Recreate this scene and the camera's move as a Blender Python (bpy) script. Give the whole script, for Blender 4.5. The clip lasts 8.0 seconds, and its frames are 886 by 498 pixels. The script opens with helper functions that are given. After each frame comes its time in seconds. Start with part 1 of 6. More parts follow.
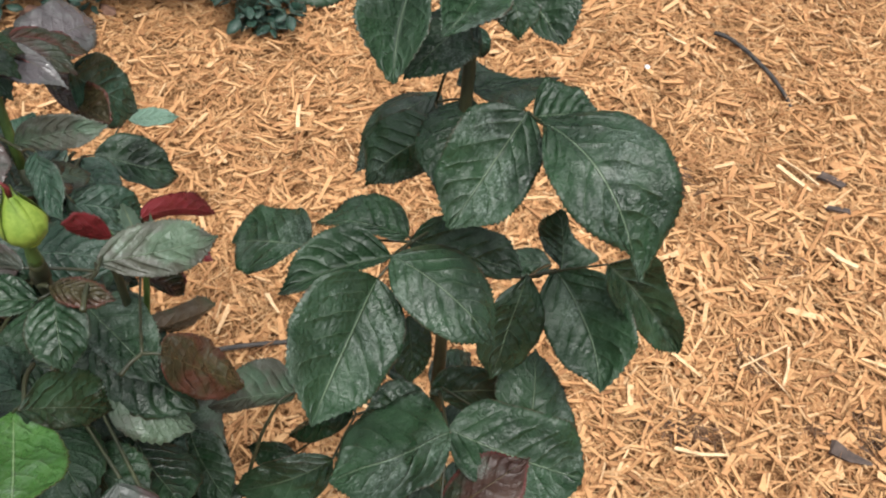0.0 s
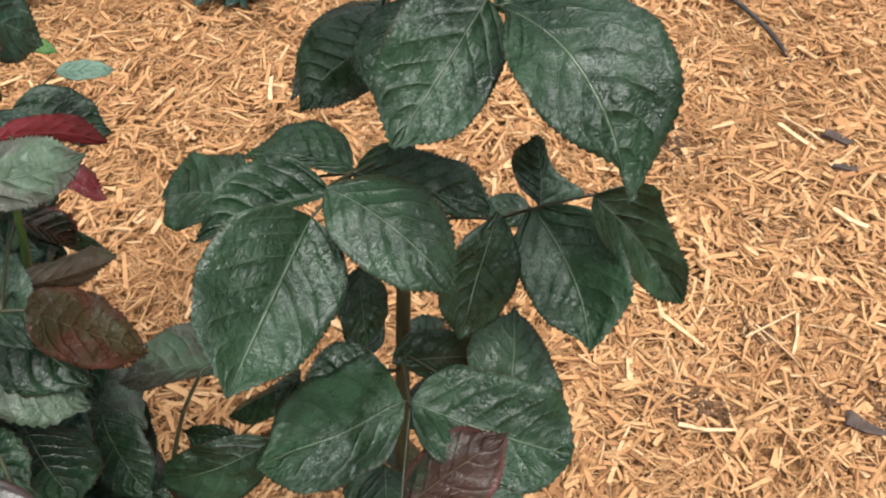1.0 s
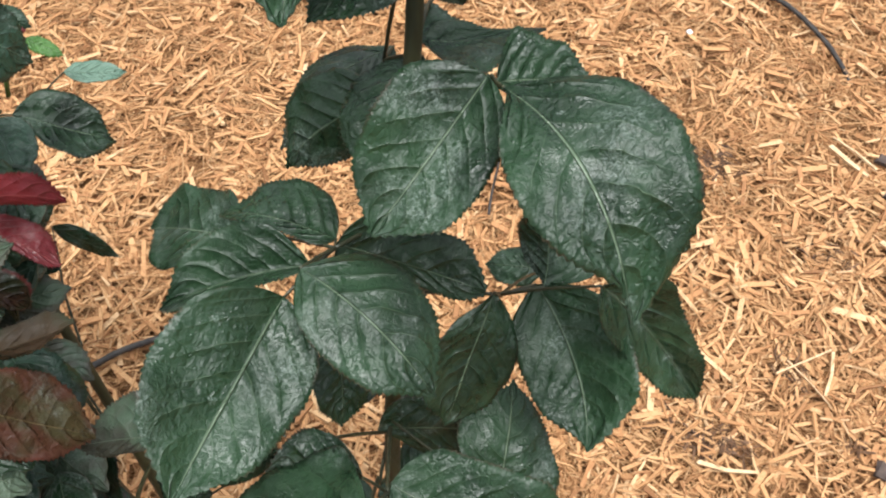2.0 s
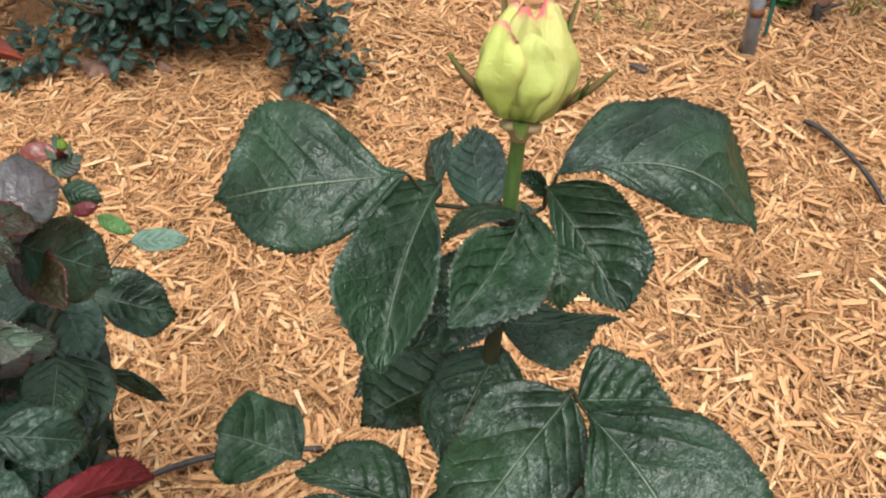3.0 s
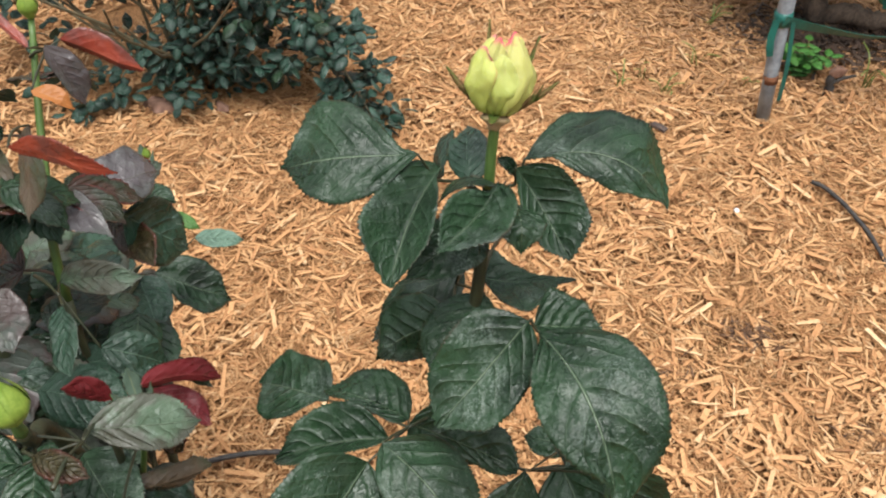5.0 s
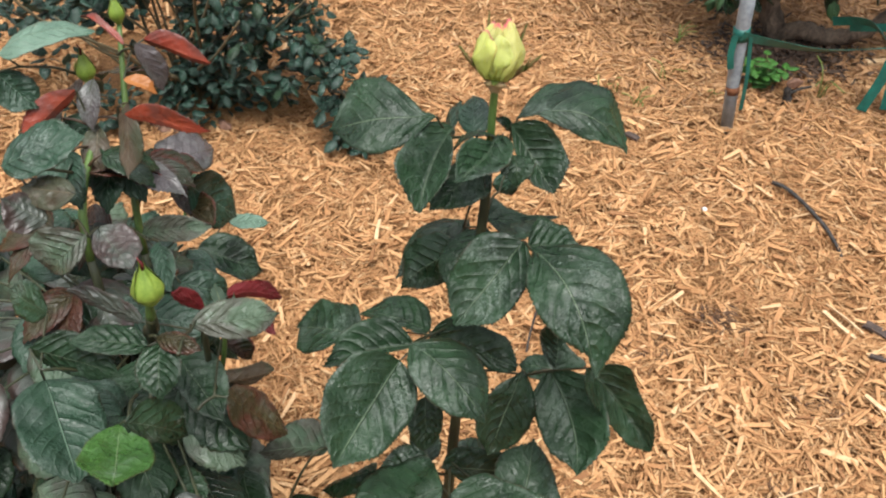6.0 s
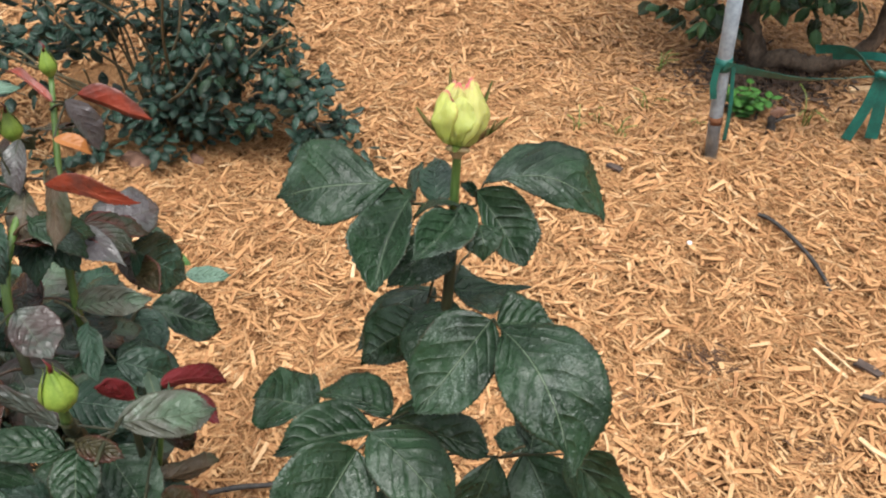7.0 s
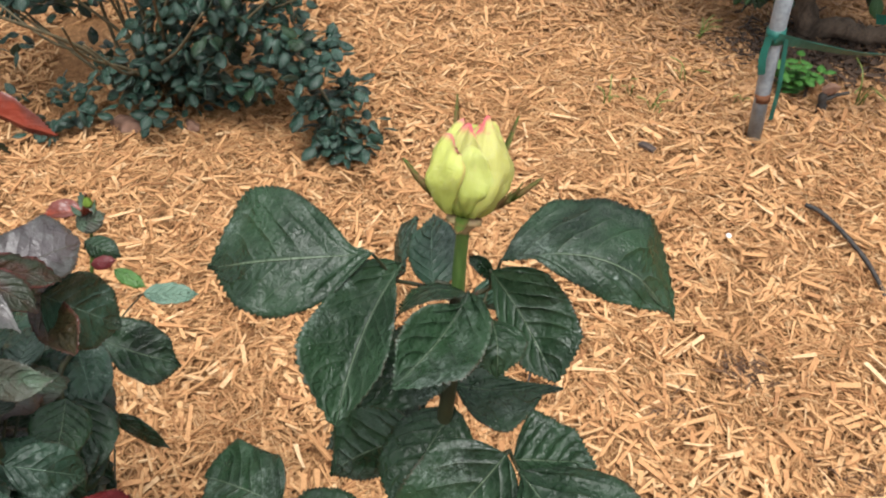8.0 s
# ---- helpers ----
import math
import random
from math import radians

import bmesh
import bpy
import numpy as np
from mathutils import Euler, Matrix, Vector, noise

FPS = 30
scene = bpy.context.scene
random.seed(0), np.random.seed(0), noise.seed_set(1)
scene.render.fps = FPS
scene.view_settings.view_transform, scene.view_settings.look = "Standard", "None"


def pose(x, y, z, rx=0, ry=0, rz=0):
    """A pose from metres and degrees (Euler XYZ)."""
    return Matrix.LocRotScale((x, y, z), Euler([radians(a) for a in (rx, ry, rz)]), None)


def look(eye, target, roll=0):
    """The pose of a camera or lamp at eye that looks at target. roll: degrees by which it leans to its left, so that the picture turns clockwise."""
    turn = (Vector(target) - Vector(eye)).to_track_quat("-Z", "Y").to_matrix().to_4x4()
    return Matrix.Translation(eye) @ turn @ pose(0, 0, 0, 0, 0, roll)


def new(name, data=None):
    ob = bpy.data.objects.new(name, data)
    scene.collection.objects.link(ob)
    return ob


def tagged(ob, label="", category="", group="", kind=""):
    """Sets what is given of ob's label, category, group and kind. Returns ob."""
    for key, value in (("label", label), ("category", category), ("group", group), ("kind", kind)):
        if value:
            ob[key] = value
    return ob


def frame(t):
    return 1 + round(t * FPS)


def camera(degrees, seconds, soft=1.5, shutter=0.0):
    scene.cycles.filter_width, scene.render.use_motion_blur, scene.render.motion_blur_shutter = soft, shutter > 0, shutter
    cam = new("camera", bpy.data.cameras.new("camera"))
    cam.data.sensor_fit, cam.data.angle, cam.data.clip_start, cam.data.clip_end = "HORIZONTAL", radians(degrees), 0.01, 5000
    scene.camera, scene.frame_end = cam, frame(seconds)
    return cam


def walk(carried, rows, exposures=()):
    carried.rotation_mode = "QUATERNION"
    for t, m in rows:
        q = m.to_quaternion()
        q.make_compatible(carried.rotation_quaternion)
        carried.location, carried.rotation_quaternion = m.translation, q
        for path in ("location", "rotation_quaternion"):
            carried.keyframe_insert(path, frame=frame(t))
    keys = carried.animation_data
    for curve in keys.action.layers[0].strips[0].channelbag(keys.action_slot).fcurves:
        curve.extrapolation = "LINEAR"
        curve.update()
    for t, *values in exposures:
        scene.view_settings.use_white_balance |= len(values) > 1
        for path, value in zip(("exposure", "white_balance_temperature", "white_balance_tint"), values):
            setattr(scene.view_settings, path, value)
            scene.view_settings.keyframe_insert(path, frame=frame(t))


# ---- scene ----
cam = camera(56.3, 8.0, soft=2.1)
PATH = [
    (0, (0.014, 0.008, 1.069), (0.018, 1.23, -0.515), 0.2),
    (0.5, (0.015, 0.01, 1.036), (0.027, 1.235, -0.545), -1.0),
    (1, (0.035, 0.036, 0.989), (0.044, 1.238, -0.609), -1.4),
    (1.2, (0.042, 0.052, 0.981), (0.031, 1.239, -0.629), -1.4),
    (2.3, (0.056, 0.107, 0.995), (-0.049, 1.257, -0.638), -1.6),
    (2.5, (0.051, 0.116, 1.007), (-0.071, 1.295, -0.604), -1.7),
    (2.6, (0.047, 0.123, 1.013), (-0.084, 1.321, -0.583), -1.7),
    (2.8, (0.041, 0.142, 1.03), (-0.108, 1.376, -0.538), -2.5),
    (3, (0.03, 0.158, 1.05), (-0.119, 1.429, -0.488), -1.6),
    (3.1, (0.029, 0.163, 1.062), (-0.126, 1.447, -0.463), -1.8),
    (3.5, (0.024, 0.176, 1.059), (-0.136, 1.5, -0.432), -1.7),
    (4, (0.03, 0.159, 1.067), (-0.146, 1.489, -0.416), -1.6),
    (4.5, (0.053, 0.115, 1.079), (-0.16, 1.455, -0.391), -1.0),
    (5, (0.061, 0.051, 1.106), (-0.182, 1.417, -0.335), -1.2),
    (5.2, (0.061, 0.02, 1.12), (-0.186, 1.4, -0.306), -1.5),
    (6.3, (0.062, -0.089, 1.16), (-0.127, 1.356, -0.211), -1.0),
    (6.5, (0.064, -0.083, 1.161), (-0.117, 1.376, -0.194), -1.0),
    (6.9, (0.071, -0.032, 1.147), (-0.11, 1.43, -0.205), -1.0),
    (7, (0.069, -0.016, 1.144), (-0.11, 1.443, -0.212), -0.8),
    (7.5, (0.064, 0.074, 1.118), (-0.132, 1.493, -0.277), -0.8),
    (8, (0.058, 0.135, 1.088), (-0.152, 1.509, -0.35), -0.4),
]
walk(cam, [(t, look(eye, target, roll)) for t, eye, target, roll in PATH], exposures=[(0.0, 1.16, 6380, 10), (1.2, 1.16, 6380, 10), (2.3, 1.33, 6150, 10), (2.6, 1.30, 6150, 10), (3.2, 1.16, 6380, 10), (8.0, 1.16, 6380, 10)])

# ---------------------------------------------------------------- light: bright overcast day
world = bpy.data.worlds.new("overcast_sky")
scene.world = world
world.use_nodes = True
wn, wl = world.node_tree.nodes, world.node_tree.links
sky = wn.new("ShaderNodeTexSky")
sky.sky_type = "NISHITA"
sky.sun_disc = False
sky.sun_elevation, sky.sun_rotation = radians(73), radians(153)
sky.air_density, sky.dust_density, sky.ozone_density = 1.0, 4.0, 1.0
haze = wn.new("ShaderNodeMix")
haze.data_type = "RGBA"
haze.inputs[0].default_value = 0.85
haze.inputs[7].default_value = (6.2, 6.25, 6.2, 1)
way = wn.new("ShaderNodeTexCoord")
split = wn.new("ShaderNodeSeparateXYZ")
wl.new(way.outputs["Generated"], split.inputs[0])
cloud = wn.new("ShaderNodeValToRGB")
stops = cloud.color_ramp.elements
stops.new(0.5), stops.new(0.8)
for stop, at, grey in zip(stops, (0.0, 0.5, 0.8, 1.0), (1.0, 2.6, 6.8, 12.0)):
    stop.position, stop.color = at, (grey, grey * 1.005, grey, 1)
wl.new(split.outputs[2], cloud.inputs[0])
wl.new(cloud.outputs[0], haze.inputs[7])
wl.new(sky.outputs[0], haze.inputs[6])
wl.new(haze.outputs[2], wn["Background"].inputs[0])
wn["Background"].inputs[1].default_value = 0.125
sun = new("sun", bpy.data.lights.new("sun", "SUN"))
sun.data.energy, sun.data.angle, sun.data.color = 1.8, radians(28), (1.0, 0.97, 0.93)
sun.matrix_world = look((0.4, -0.8, 3.0), (0, 0, 0))


# ---------------------------------------------------------------- material kit
class Nodes:
    """A small wrapper to write node trees shortly."""

    def __init__(self, name, rough=0.5, metal=0.0, spec=0.5):
        self.mat = bpy.data.materials.new(name)
        self.mat.use_nodes = True
        self.t = self.mat.node_tree
        self.n, self.l = self.t.nodes, self.t.links
        self.b = self.n["Principled BSDF"]
        self.b.inputs["Roughness"].default_value = rough
        self.b.inputs["Metallic"].default_value = metal
        self.b.inputs["Specular IOR Level"].default_value = spec

    def put(self, sock, value):
        if isinstance(value, bpy.types.NodeSocket):
            self.l.new(value, sock)
        else:
            sock.default_value = value

    def math(self, op, a, b=0.0, c=0.0):
        m = self.n.new("ShaderNodeMath")
        m.operation = op
        for i, v in enumerate((a, b, c)):
            self.put(m.inputs[i], v)
        return m.outputs[0]

    def coords(self, kind="Object"):
        return self.n.new("ShaderNodeTexCoord").outputs[kind]

    def noise(self, vec, scale, detail=4.0, rough=0.55, distort=0.0):
        m = self.n.new("ShaderNodeTexNoise")
        self.put(m.inputs["Vector"], vec)
        m.inputs["Scale"].default_value, m.inputs["Detail"].default_value = scale, detail
        m.inputs["Roughness"].default_value, m.inputs["Distortion"].default_value = rough, distort
        return m.outputs[0]

    def mapped(self, vec, scale=(1, 1, 1), rot=(0, 0, 0)):
        m = self.n.new("ShaderNodeMapping")
        self.put(m.inputs["Vector"], vec)
        m.inputs["Scale"].default_value, m.inputs["Rotation"].default_value = scale, rot
        return m.outputs[0]

    def ramp(self, fac, *stops):
        m = self.n.new("ShaderNodeValToRGB")
        self.put(m.inputs[0], fac)
        e = m.color_ramp.elements
        while len(e) < len(stops):
            e.new(0.5)
        for el, (p, c) in zip(e, stops):
            el.position = p
            el.color = (*c, 1) if isinstance(c, tuple) else (c, c, c, 1)
        return m.outputs[0]

    def mix(self, fac, a, b, blend="MIX"):
        m = self.n.new("ShaderNodeMix")
        m.data_type, m.blend_type = "RGBA", blend
        self.put(m.inputs[0], fac)
        for i, v in ((6, a), (7, b)):
            self.put(m.inputs[i], (*v, 1) if isinstance(v, tuple) else v)
        return m.outputs[2]

    def range(self, v, a, b, c=0.0, d=1.0):
        m = self.n.new("ShaderNodeMapRange")
        m.interpolation_type = "SMOOTHSTEP"
        for i, x in enumerate((v, a, b, c, d)):
            self.put(m.inputs[i], x)
        return m.outputs[0]

    def bump(self, height, strength, distance):
        m = self.n.new("ShaderNodeBump")
        m.inputs["Strength"].default_value, m.inputs["Distance"].default_value = strength, distance
        self.put(m.inputs["Height"], height)
        self.put(self.b.inputs["Normal"], m.outputs[0])

    def colour(self, c):
        self.put(self.b.inputs["Base Color"], c if isinstance(c, bpy.types.NodeSocket) else (*c, 1))

    def rough(self, v):
        self.put(self.b.inputs["Roughness"], v)


def leaf_material(name, dark, light, vein, rough=0.42, dust=0.46, edge=None, relief=0.95, spec=0.27, blush=None):
    """A leaf's upper side: puffed cells between netted veins, mottled colour, dust and dried spray along the veins, a waxy gloss."""
    k = Nodes(name, rough, spec=spec)
    sep = k.n.new("ShaderNodeSeparateXYZ")
    k.put(sep.inputs[0], k.coords("UV"))
    u, v = sep.outputs[0], sep.outputs[1]
    av = k.math("ABSOLUTE", k.math("MULTIPLY_ADD", v, 2.0, -1.0))
    rnd = k.n.new("ShaderNodeObjectInfo").outputs["Random"]
    shift = k.n.new("ShaderNodeVectorMath")
    shift.operation = "ADD"
    k.put(shift.inputs[0], k.coords("Object"))
    k.put(shift.inputs[1], k.math("MULTIPLY", rnd, 7.0))
    ob = shift.outputs[0]
    wob = k.noise(ob, 34.0, 3.0)
    phase = k.math("ADD", k.math("MULTIPLY_ADD", u, 8.5, k.math("MULTIPLY", av, k.math("MULTIPLY_ADD", av, -0.8, -1.4))), k.math("MULTIPLY", wob, 0.9))
    saw = k.math("ABSOLUTE", k.math("MULTIPLY_ADD", k.math("FRACT", phase), 2.0, -1.0))
    fade = k.range(av, 1.0, 0.55)
    side = k.math("MULTIPLY", k.range(saw, 0.93, 1.0), fade)
    furrow = k.math("MULTIPLY", k.math("POWER", saw, 4.0), fade)
    rib = k.range(av, 0.030, 0.010)
    # a net of small veins at two sizes, bent so that no cell is regular
    warp = k.n.new("ShaderNodeVectorMath")
    warp.operation = "ADD"
    k.put(warp.inputs[0], ob)
    k.put(warp.inputs[1], k.math("MULTIPLY", k.noise(ob, 170.0, 3.0), 0.007))
    nets = []
    for size in (230.0, 520.0):
        net = k.n.new("ShaderNodeTexVoronoi")
        net.feature = "DISTANCE_TO_EDGE"
        net.inputs["Scale"].default_value = size
        k.put(net.inputs["Vector"], warp.outputs[0])
        nets.append(net.outputs["Distance"])
    puff = k.range(nets[0], 0.0, 0.42)
    small = k.range(nets[1], 0.0, 0.35)
    line = k.range(nets[0], 0.10, 0.0)
    col = k.mix(k.range(k.noise(ob, 26.0, 4.0, 0.6), 0.3, 0.72), dark, light)
    col = k.mix(k.math("MULTIPLY", rnd, 0.35), col, light)
    if blush:
        col = k.mix(k.range(k.math("ADD", k.noise(ob, 38.0, 4.0, 0.6), k.math("MULTIPLY", av, 0.14)), 0.50, 0.68, 0.0, 0.85), col, blush)
    col = k.mix(k.math("MULTIPLY", side, k.range(k.noise(ob, 60.0, 3.0), 0.4, 0.65, 0.10, 0.42)), col, vein)
    col = k.mix(k.math("MULTIPLY", rib, k.range(k.noise(ob, 45.0, 2.0), 0.3, 0.7, 0.55, 0.95)), col, vein)
    col = k.mix(k.math("MULTIPLY", line, 0.07), col, vein)
    if edge:
        col = k.mix(k.math("MULTIPLY", k.range(av, 0.80, 1.0), k.range(k.noise(ob, 50.0, 2.0), 0.4, 0.62)), col, edge)
    else:
        col = k.mix(k.math("MULTIPLY", k.range(av, 0.955, 1.0), k.range(k.noise(ob, 70.0, 2.0), 0.42, 0.6, 0.0, 0.6)), col, (0.050, 0.022, 0.014))
    # dried spray and dust: streaks along the side veins, blotches of fine specks, more of it near the rib and the tip
    flow = k.n.new("ShaderNodeCombineXYZ")
    k.put(flow.inputs[0], k.math("MULTIPLY", phase, 5.0))
    k.put(flow.inputs[1], k.math("MULTIPLY", av, 2.2))
    k.put(flow.inputs[2], k.math("MULTIPLY", rnd, 31.0))
    streak = k.range(k.noise(flow.outputs[0], 2.2, 5.0, 0.7, 0.6), 0.56, 0.74)
    place = k.range(k.noise(ob, 30.0, 4.0, 0.65), 0.50, 0.70)
    fine = k.range(k.noise(ob, 640.0, 5.0, 0.75, 1.0), 0.44, 0.66)
    flake = k.range(k.noise(ob, 62.0, 3.0, 0.6), 0.66, 0.72)
    film_ = k.math("MULTIPLY", k.math("MULTIPLY", place, k.math("MAXIMUM", fine, k.math("MULTIPLY", streak, 0.8))), dust)
    film_ = k.math("MAXIMUM", film_, k.math("MULTIPLY", k.math("MULTIPLY", flake, fine), 1.3 * dust))
    haze_ = k.math("MULTIPLY", k.range(k.noise(ob, 20.0, 4.0, 0.6), 0.36, 0.72), 0.03 * dust)
    film_ = k.math("MINIMUM", k.math("MAXIMUM", film_, haze_), 0.8)
    col = k.mix(film_, col, (0.36, 0.42, 0.38))
    k.colour(col)
    k.rough(k.math("ADD", k.range(k.noise(ob, 60.0, 4.0), 0.3, 0.7, rough - 0.10, rough + 0.12), k.math("MULTIPLY", film_, 0.3)))
    height = k.math("MULTIPLY", furrow, k.range(k.noise(ob, 40.0, 2.0), 0.3, 0.7, -0.75, -0.15))
    height = k.math("ADD", height, k.math("MULTIPLY", rib, -0.8))
    height = k.math("ADD", height, k.math("MULTIPLY", puff, k.range(k.noise(ob, 33.0, 2.0), 0.3, 0.7, 0.08, 0.30)))
    height = k.math("ADD", height, k.math("MULTIPLY", small, 0.07))
    height = k.math("ADD", height, k.math("MULTIPLY", k.noise(ob, 190.0, 4.0, 0.55), 0.28))
    k.bump(height, min(1.0, relief), 0.0015)
    return k.mat


def under_material(name, base, vein):
    k = Nodes(name, 0.6, spec=0.3)
    uv = k.coords("UV")
    sep = k.n.new("ShaderNodeSeparateXYZ")
    k.put(sep.inputs[0], uv)
    av = k.math("ABSOLUTE", k.math("MULTIPLY_ADD", sep.outputs[1], 2.0, -1.0))
    saw = k.math("ABSOLUTE", k.math("MULTIPLY_ADD", k.math("FRACT", k.math("MULTIPLY_ADD", sep.outputs[0], 8.5, k.math("MULTIPLY", av, -2.1))), 2.0, -1.0))
    m = k.math("MAXIMUM", k.range(av, 0.08, 0.03), k.math("MULTIPLY", k.range(saw, 0.88, 1.0), 0.5))
    k.colour(k.mix(m, k.mix(k.noise(k.coords(), 90.0), base, tuple(c * 1.4 for c in base)), vein))
    k.bump(m, 0.4, 0.0006)
    return k.mat


def plain_material(name, a, b, scale, rough=0.6, bump=0.3, dist=0.001, metal=0.0, stretch=(1, 1, 1), spec=0.5):
    k = Nodes(name, rough, metal, spec)
    vec = k.mapped(k.coords(), stretch)
    n1, n2 = k.noise(vec, scale, 5.0), k.noise(vec, scale * 6.3, 4.0)
    m = k.math("MULTIPLY_ADD", n2, 0.4, k.math("MULTIPLY", n1, 0.6))
    k.colour(k.mix(k.range(m, 0.35, 0.65), a, b))
    k.rough(k.range(n2, 0.3, 0.7, max(rough - 0.1, 0.05), min(rough + 0.12, 1)))
    k.bump(m, bump, dist)
    return k.mat


LEAF = {
    "green": leaf_material("leaf_dark_green", (0.0024, 0.0084, 0.0034), (0.0170, 0.0420, 0.0178), (0.1000, 0.1400, 0.0850), 0.33, 0.36),
    "blue": leaf_material("leaf_blue_green", (0.0055, 0.0165, 0.0090), (0.0230, 0.0540, 0.0310), (0.1000, 0.1600, 0.1100), 0.32),
    "fresh": leaf_material("leaf_fresh_green", (0.022, 0.066, 0.012), (0.052, 0.130, 0.024), (0.18, 0.26, 0.12), 0.30),
    "grey": leaf_material("leaf_bronze_grey", (0.0200, 0.0280, 0.0210), (0.0480, 0.0560, 0.0440), (0.085, 0.095, 0.070), 0.30, 0.25, None, 0.5, 0.40, (0.040, 0.022, 0.020)),
    "purple": leaf_material("leaf_purple_grey", (0.040, 0.032, 0.034), (0.085, 0.072, 0.072), (0.060, 0.055, 0.040), 0.28, 0.35, relief=0.45, spec=0.50, blush=(0.050, 0.052, 0.046)),
    "red": leaf_material("leaf_new_red", (0.15, 0.022, 0.014), (0.25, 0.046, 0.022), (0.30, 0.09, 0.05), 0.32, 0.1, relief=0.30, blush=(0.115, 0.040, 0.032)),
    "deepred": leaf_material("leaf_deep_red", (0.060, 0.006, 0.008), (0.115, 0.012, 0.014), (0.15, 0.035, 0.030), 0.34, 0.1, relief=0.5),
    "orange": leaf_material("leaf_orange", (0.20, 0.065, 0.014), (0.30, 0.11, 0.025), (0.36, 0.18, 0.07), 0.36, 0.1, relief=0.3),
    "maroon": leaf_material("leaf_maroon", (0.0200, 0.0085, 0.0075), (0.0400, 0.0180, 0.0110), (0.0833, 0.0595, 0.0297), 0.32, 0.4, (0.10, 0.02, 0.02), blush=(0.013, 0.022, 0.010)),
    "pale": leaf_material("leaf_pale_green", (0.070, 0.125, 0.088), (0.120, 0.190, 0.138), (0.15, 0.22, 0.14), 0.36, 0.15),
    "sage": leaf_material("leaf_sage", (0.035, 0.060, 0.038), (0.075, 0.110, 0.068), (0.14, 0.18, 0.12), 0.36, 0.25, blush=(0.050, 0.046, 0.036)),
    "canopy": leaf_material("leaf_canopy_green", (0.018, 0.050, 0.018), (0.036, 0.085, 0.030), (0.08, 0.14, 0.06), 0.45, 0.1),
    "shrub": leaf_material("leaf_shrub_blue_green", (0.0060, 0.0200, 0.0135), (0.024, 0.058, 0.040), (0.07, 0.12, 0.08), 0.34, 0.2, spec=0.35),
    "bronze": leaf_material("leaf_bronze_green", (0.020, 0.017, 0.008), (0.040, 0.034, 0.013), (0.10, 0.075, 0.035), 0.32, 0.3, (0.07, 0.020, 0.014), blush=(0.050, 0.015, 0.009)),
    "brown": leaf_material("leaf_bronze_brown", (0.040, 0.034, 0.022), (0.085, 0.062, 0.042), (0.14, 0.11, 0.065), 0.32, 0.15, relief=0.4, blush=(0.042, 0.050, 0.028)),
}
UNDER = under_material("leaf_underside", (0.055, 0.085, 0.060), (0.13, 0.16, 0.09))
UNDER_RED = under_material("leaf_underside_red", (0.12, 0.03, 0.025), (0.25, 0.08, 0.05))
STEM = plain_material("stem_green", (0.05, 0.10, 0.022), (0.10, 0.17, 0.04), 60, 0.45, 0.2, 0.0004, stretch=(1, 1, 0.3))
CANE = plain_material("cane_brown_green", (0.015, 0.020, 0.008), (0.044, 0.050, 0.019), 70, 0.6, 0.4, 0.0006, stretch=(1, 1, 0.3))
RED_STALK = plain_material("stalk_red", (0.035, 0.020, 0.012), (0.075, 0.040, 0.020), 90, 0.45, 0.2, 0.0003)


PETIOLE = plain_material("stalk_green_brown", (0.014, 0.018, 0.007), (0.034, 0.036, 0.014), 90, 0.5, 0.2, 0.0003)


# ---------------------------------------------------------------- mesh kit
def mesh_from(name, verts, faces, uvs=None, smooth=True, ids=None):
    me = bpy.data.meshes.new(name)
    me.from_pydata([tuple(map(float, p)) for p in verts], [], faces)
    if uvs is not None:
        lay = me.uv_layers.new(name="UVMap")
        idx = np.empty(len(me.loops), dtype=np.int32)
        me.loops.foreach_get("vertex_index", idx)
        lay.data.foreach_set("uv", np.asarray(uvs, dtype=np.float32)[idx].ravel())
    if ids is not None:
        me.polygons.foreach_set("material_index", np.asarray(ids, dtype=np.int32))
    me.polygons.foreach_set("use_smooth", [smooth] * len(me.polygons))
    me.update()
    return me


def part(name, data, material, parent, label=""):
    """One mesh object under a thing or under a part; data is a bmesh or a mesh in the thing's own coordinates."""
    if isinstance(data, bmesh.types.BMesh):
        me = bpy.data.meshes.new(name)
        data.to_mesh(me)
        data.free()
    else:
        me = data
    mats = material if isinstance(material, (list, tuple)) else [material]
    if not me.materials:
        for m in mats:
            me.materials.append(m)
    ob = new(name, me)
    ob.parent = parent
    return tagged(ob, label)


def thing(name, at, label, category, group="", kind=""):
    ob = new(name)
    ob.location = at
    ob.empty_display_size = 0.02
    return tagged(ob, label, category, group, kind)


def smooth_path(points, steps=8):
    """Catmull-Rom through a few points."""
    p = [Vector(q) for q in points]
    p = [p[0] * 2 - p[1]] + p + [p[-1] * 2 - p[-2]]
    out = []
    for i in range(1, len(p) - 2):
        for j in range(steps):
            t = j / steps
            a, b, c, d = p[i - 1], p[i], p[i + 1], p[i + 2]
            out.append(0.5 * (2 * b + (c - a) * t + (2 * a - 5 * b + 4 * c - d) * t * t + (3 * b - 3 * c + d - a) * t ** 3))
    out.append(p[-2])
    return out


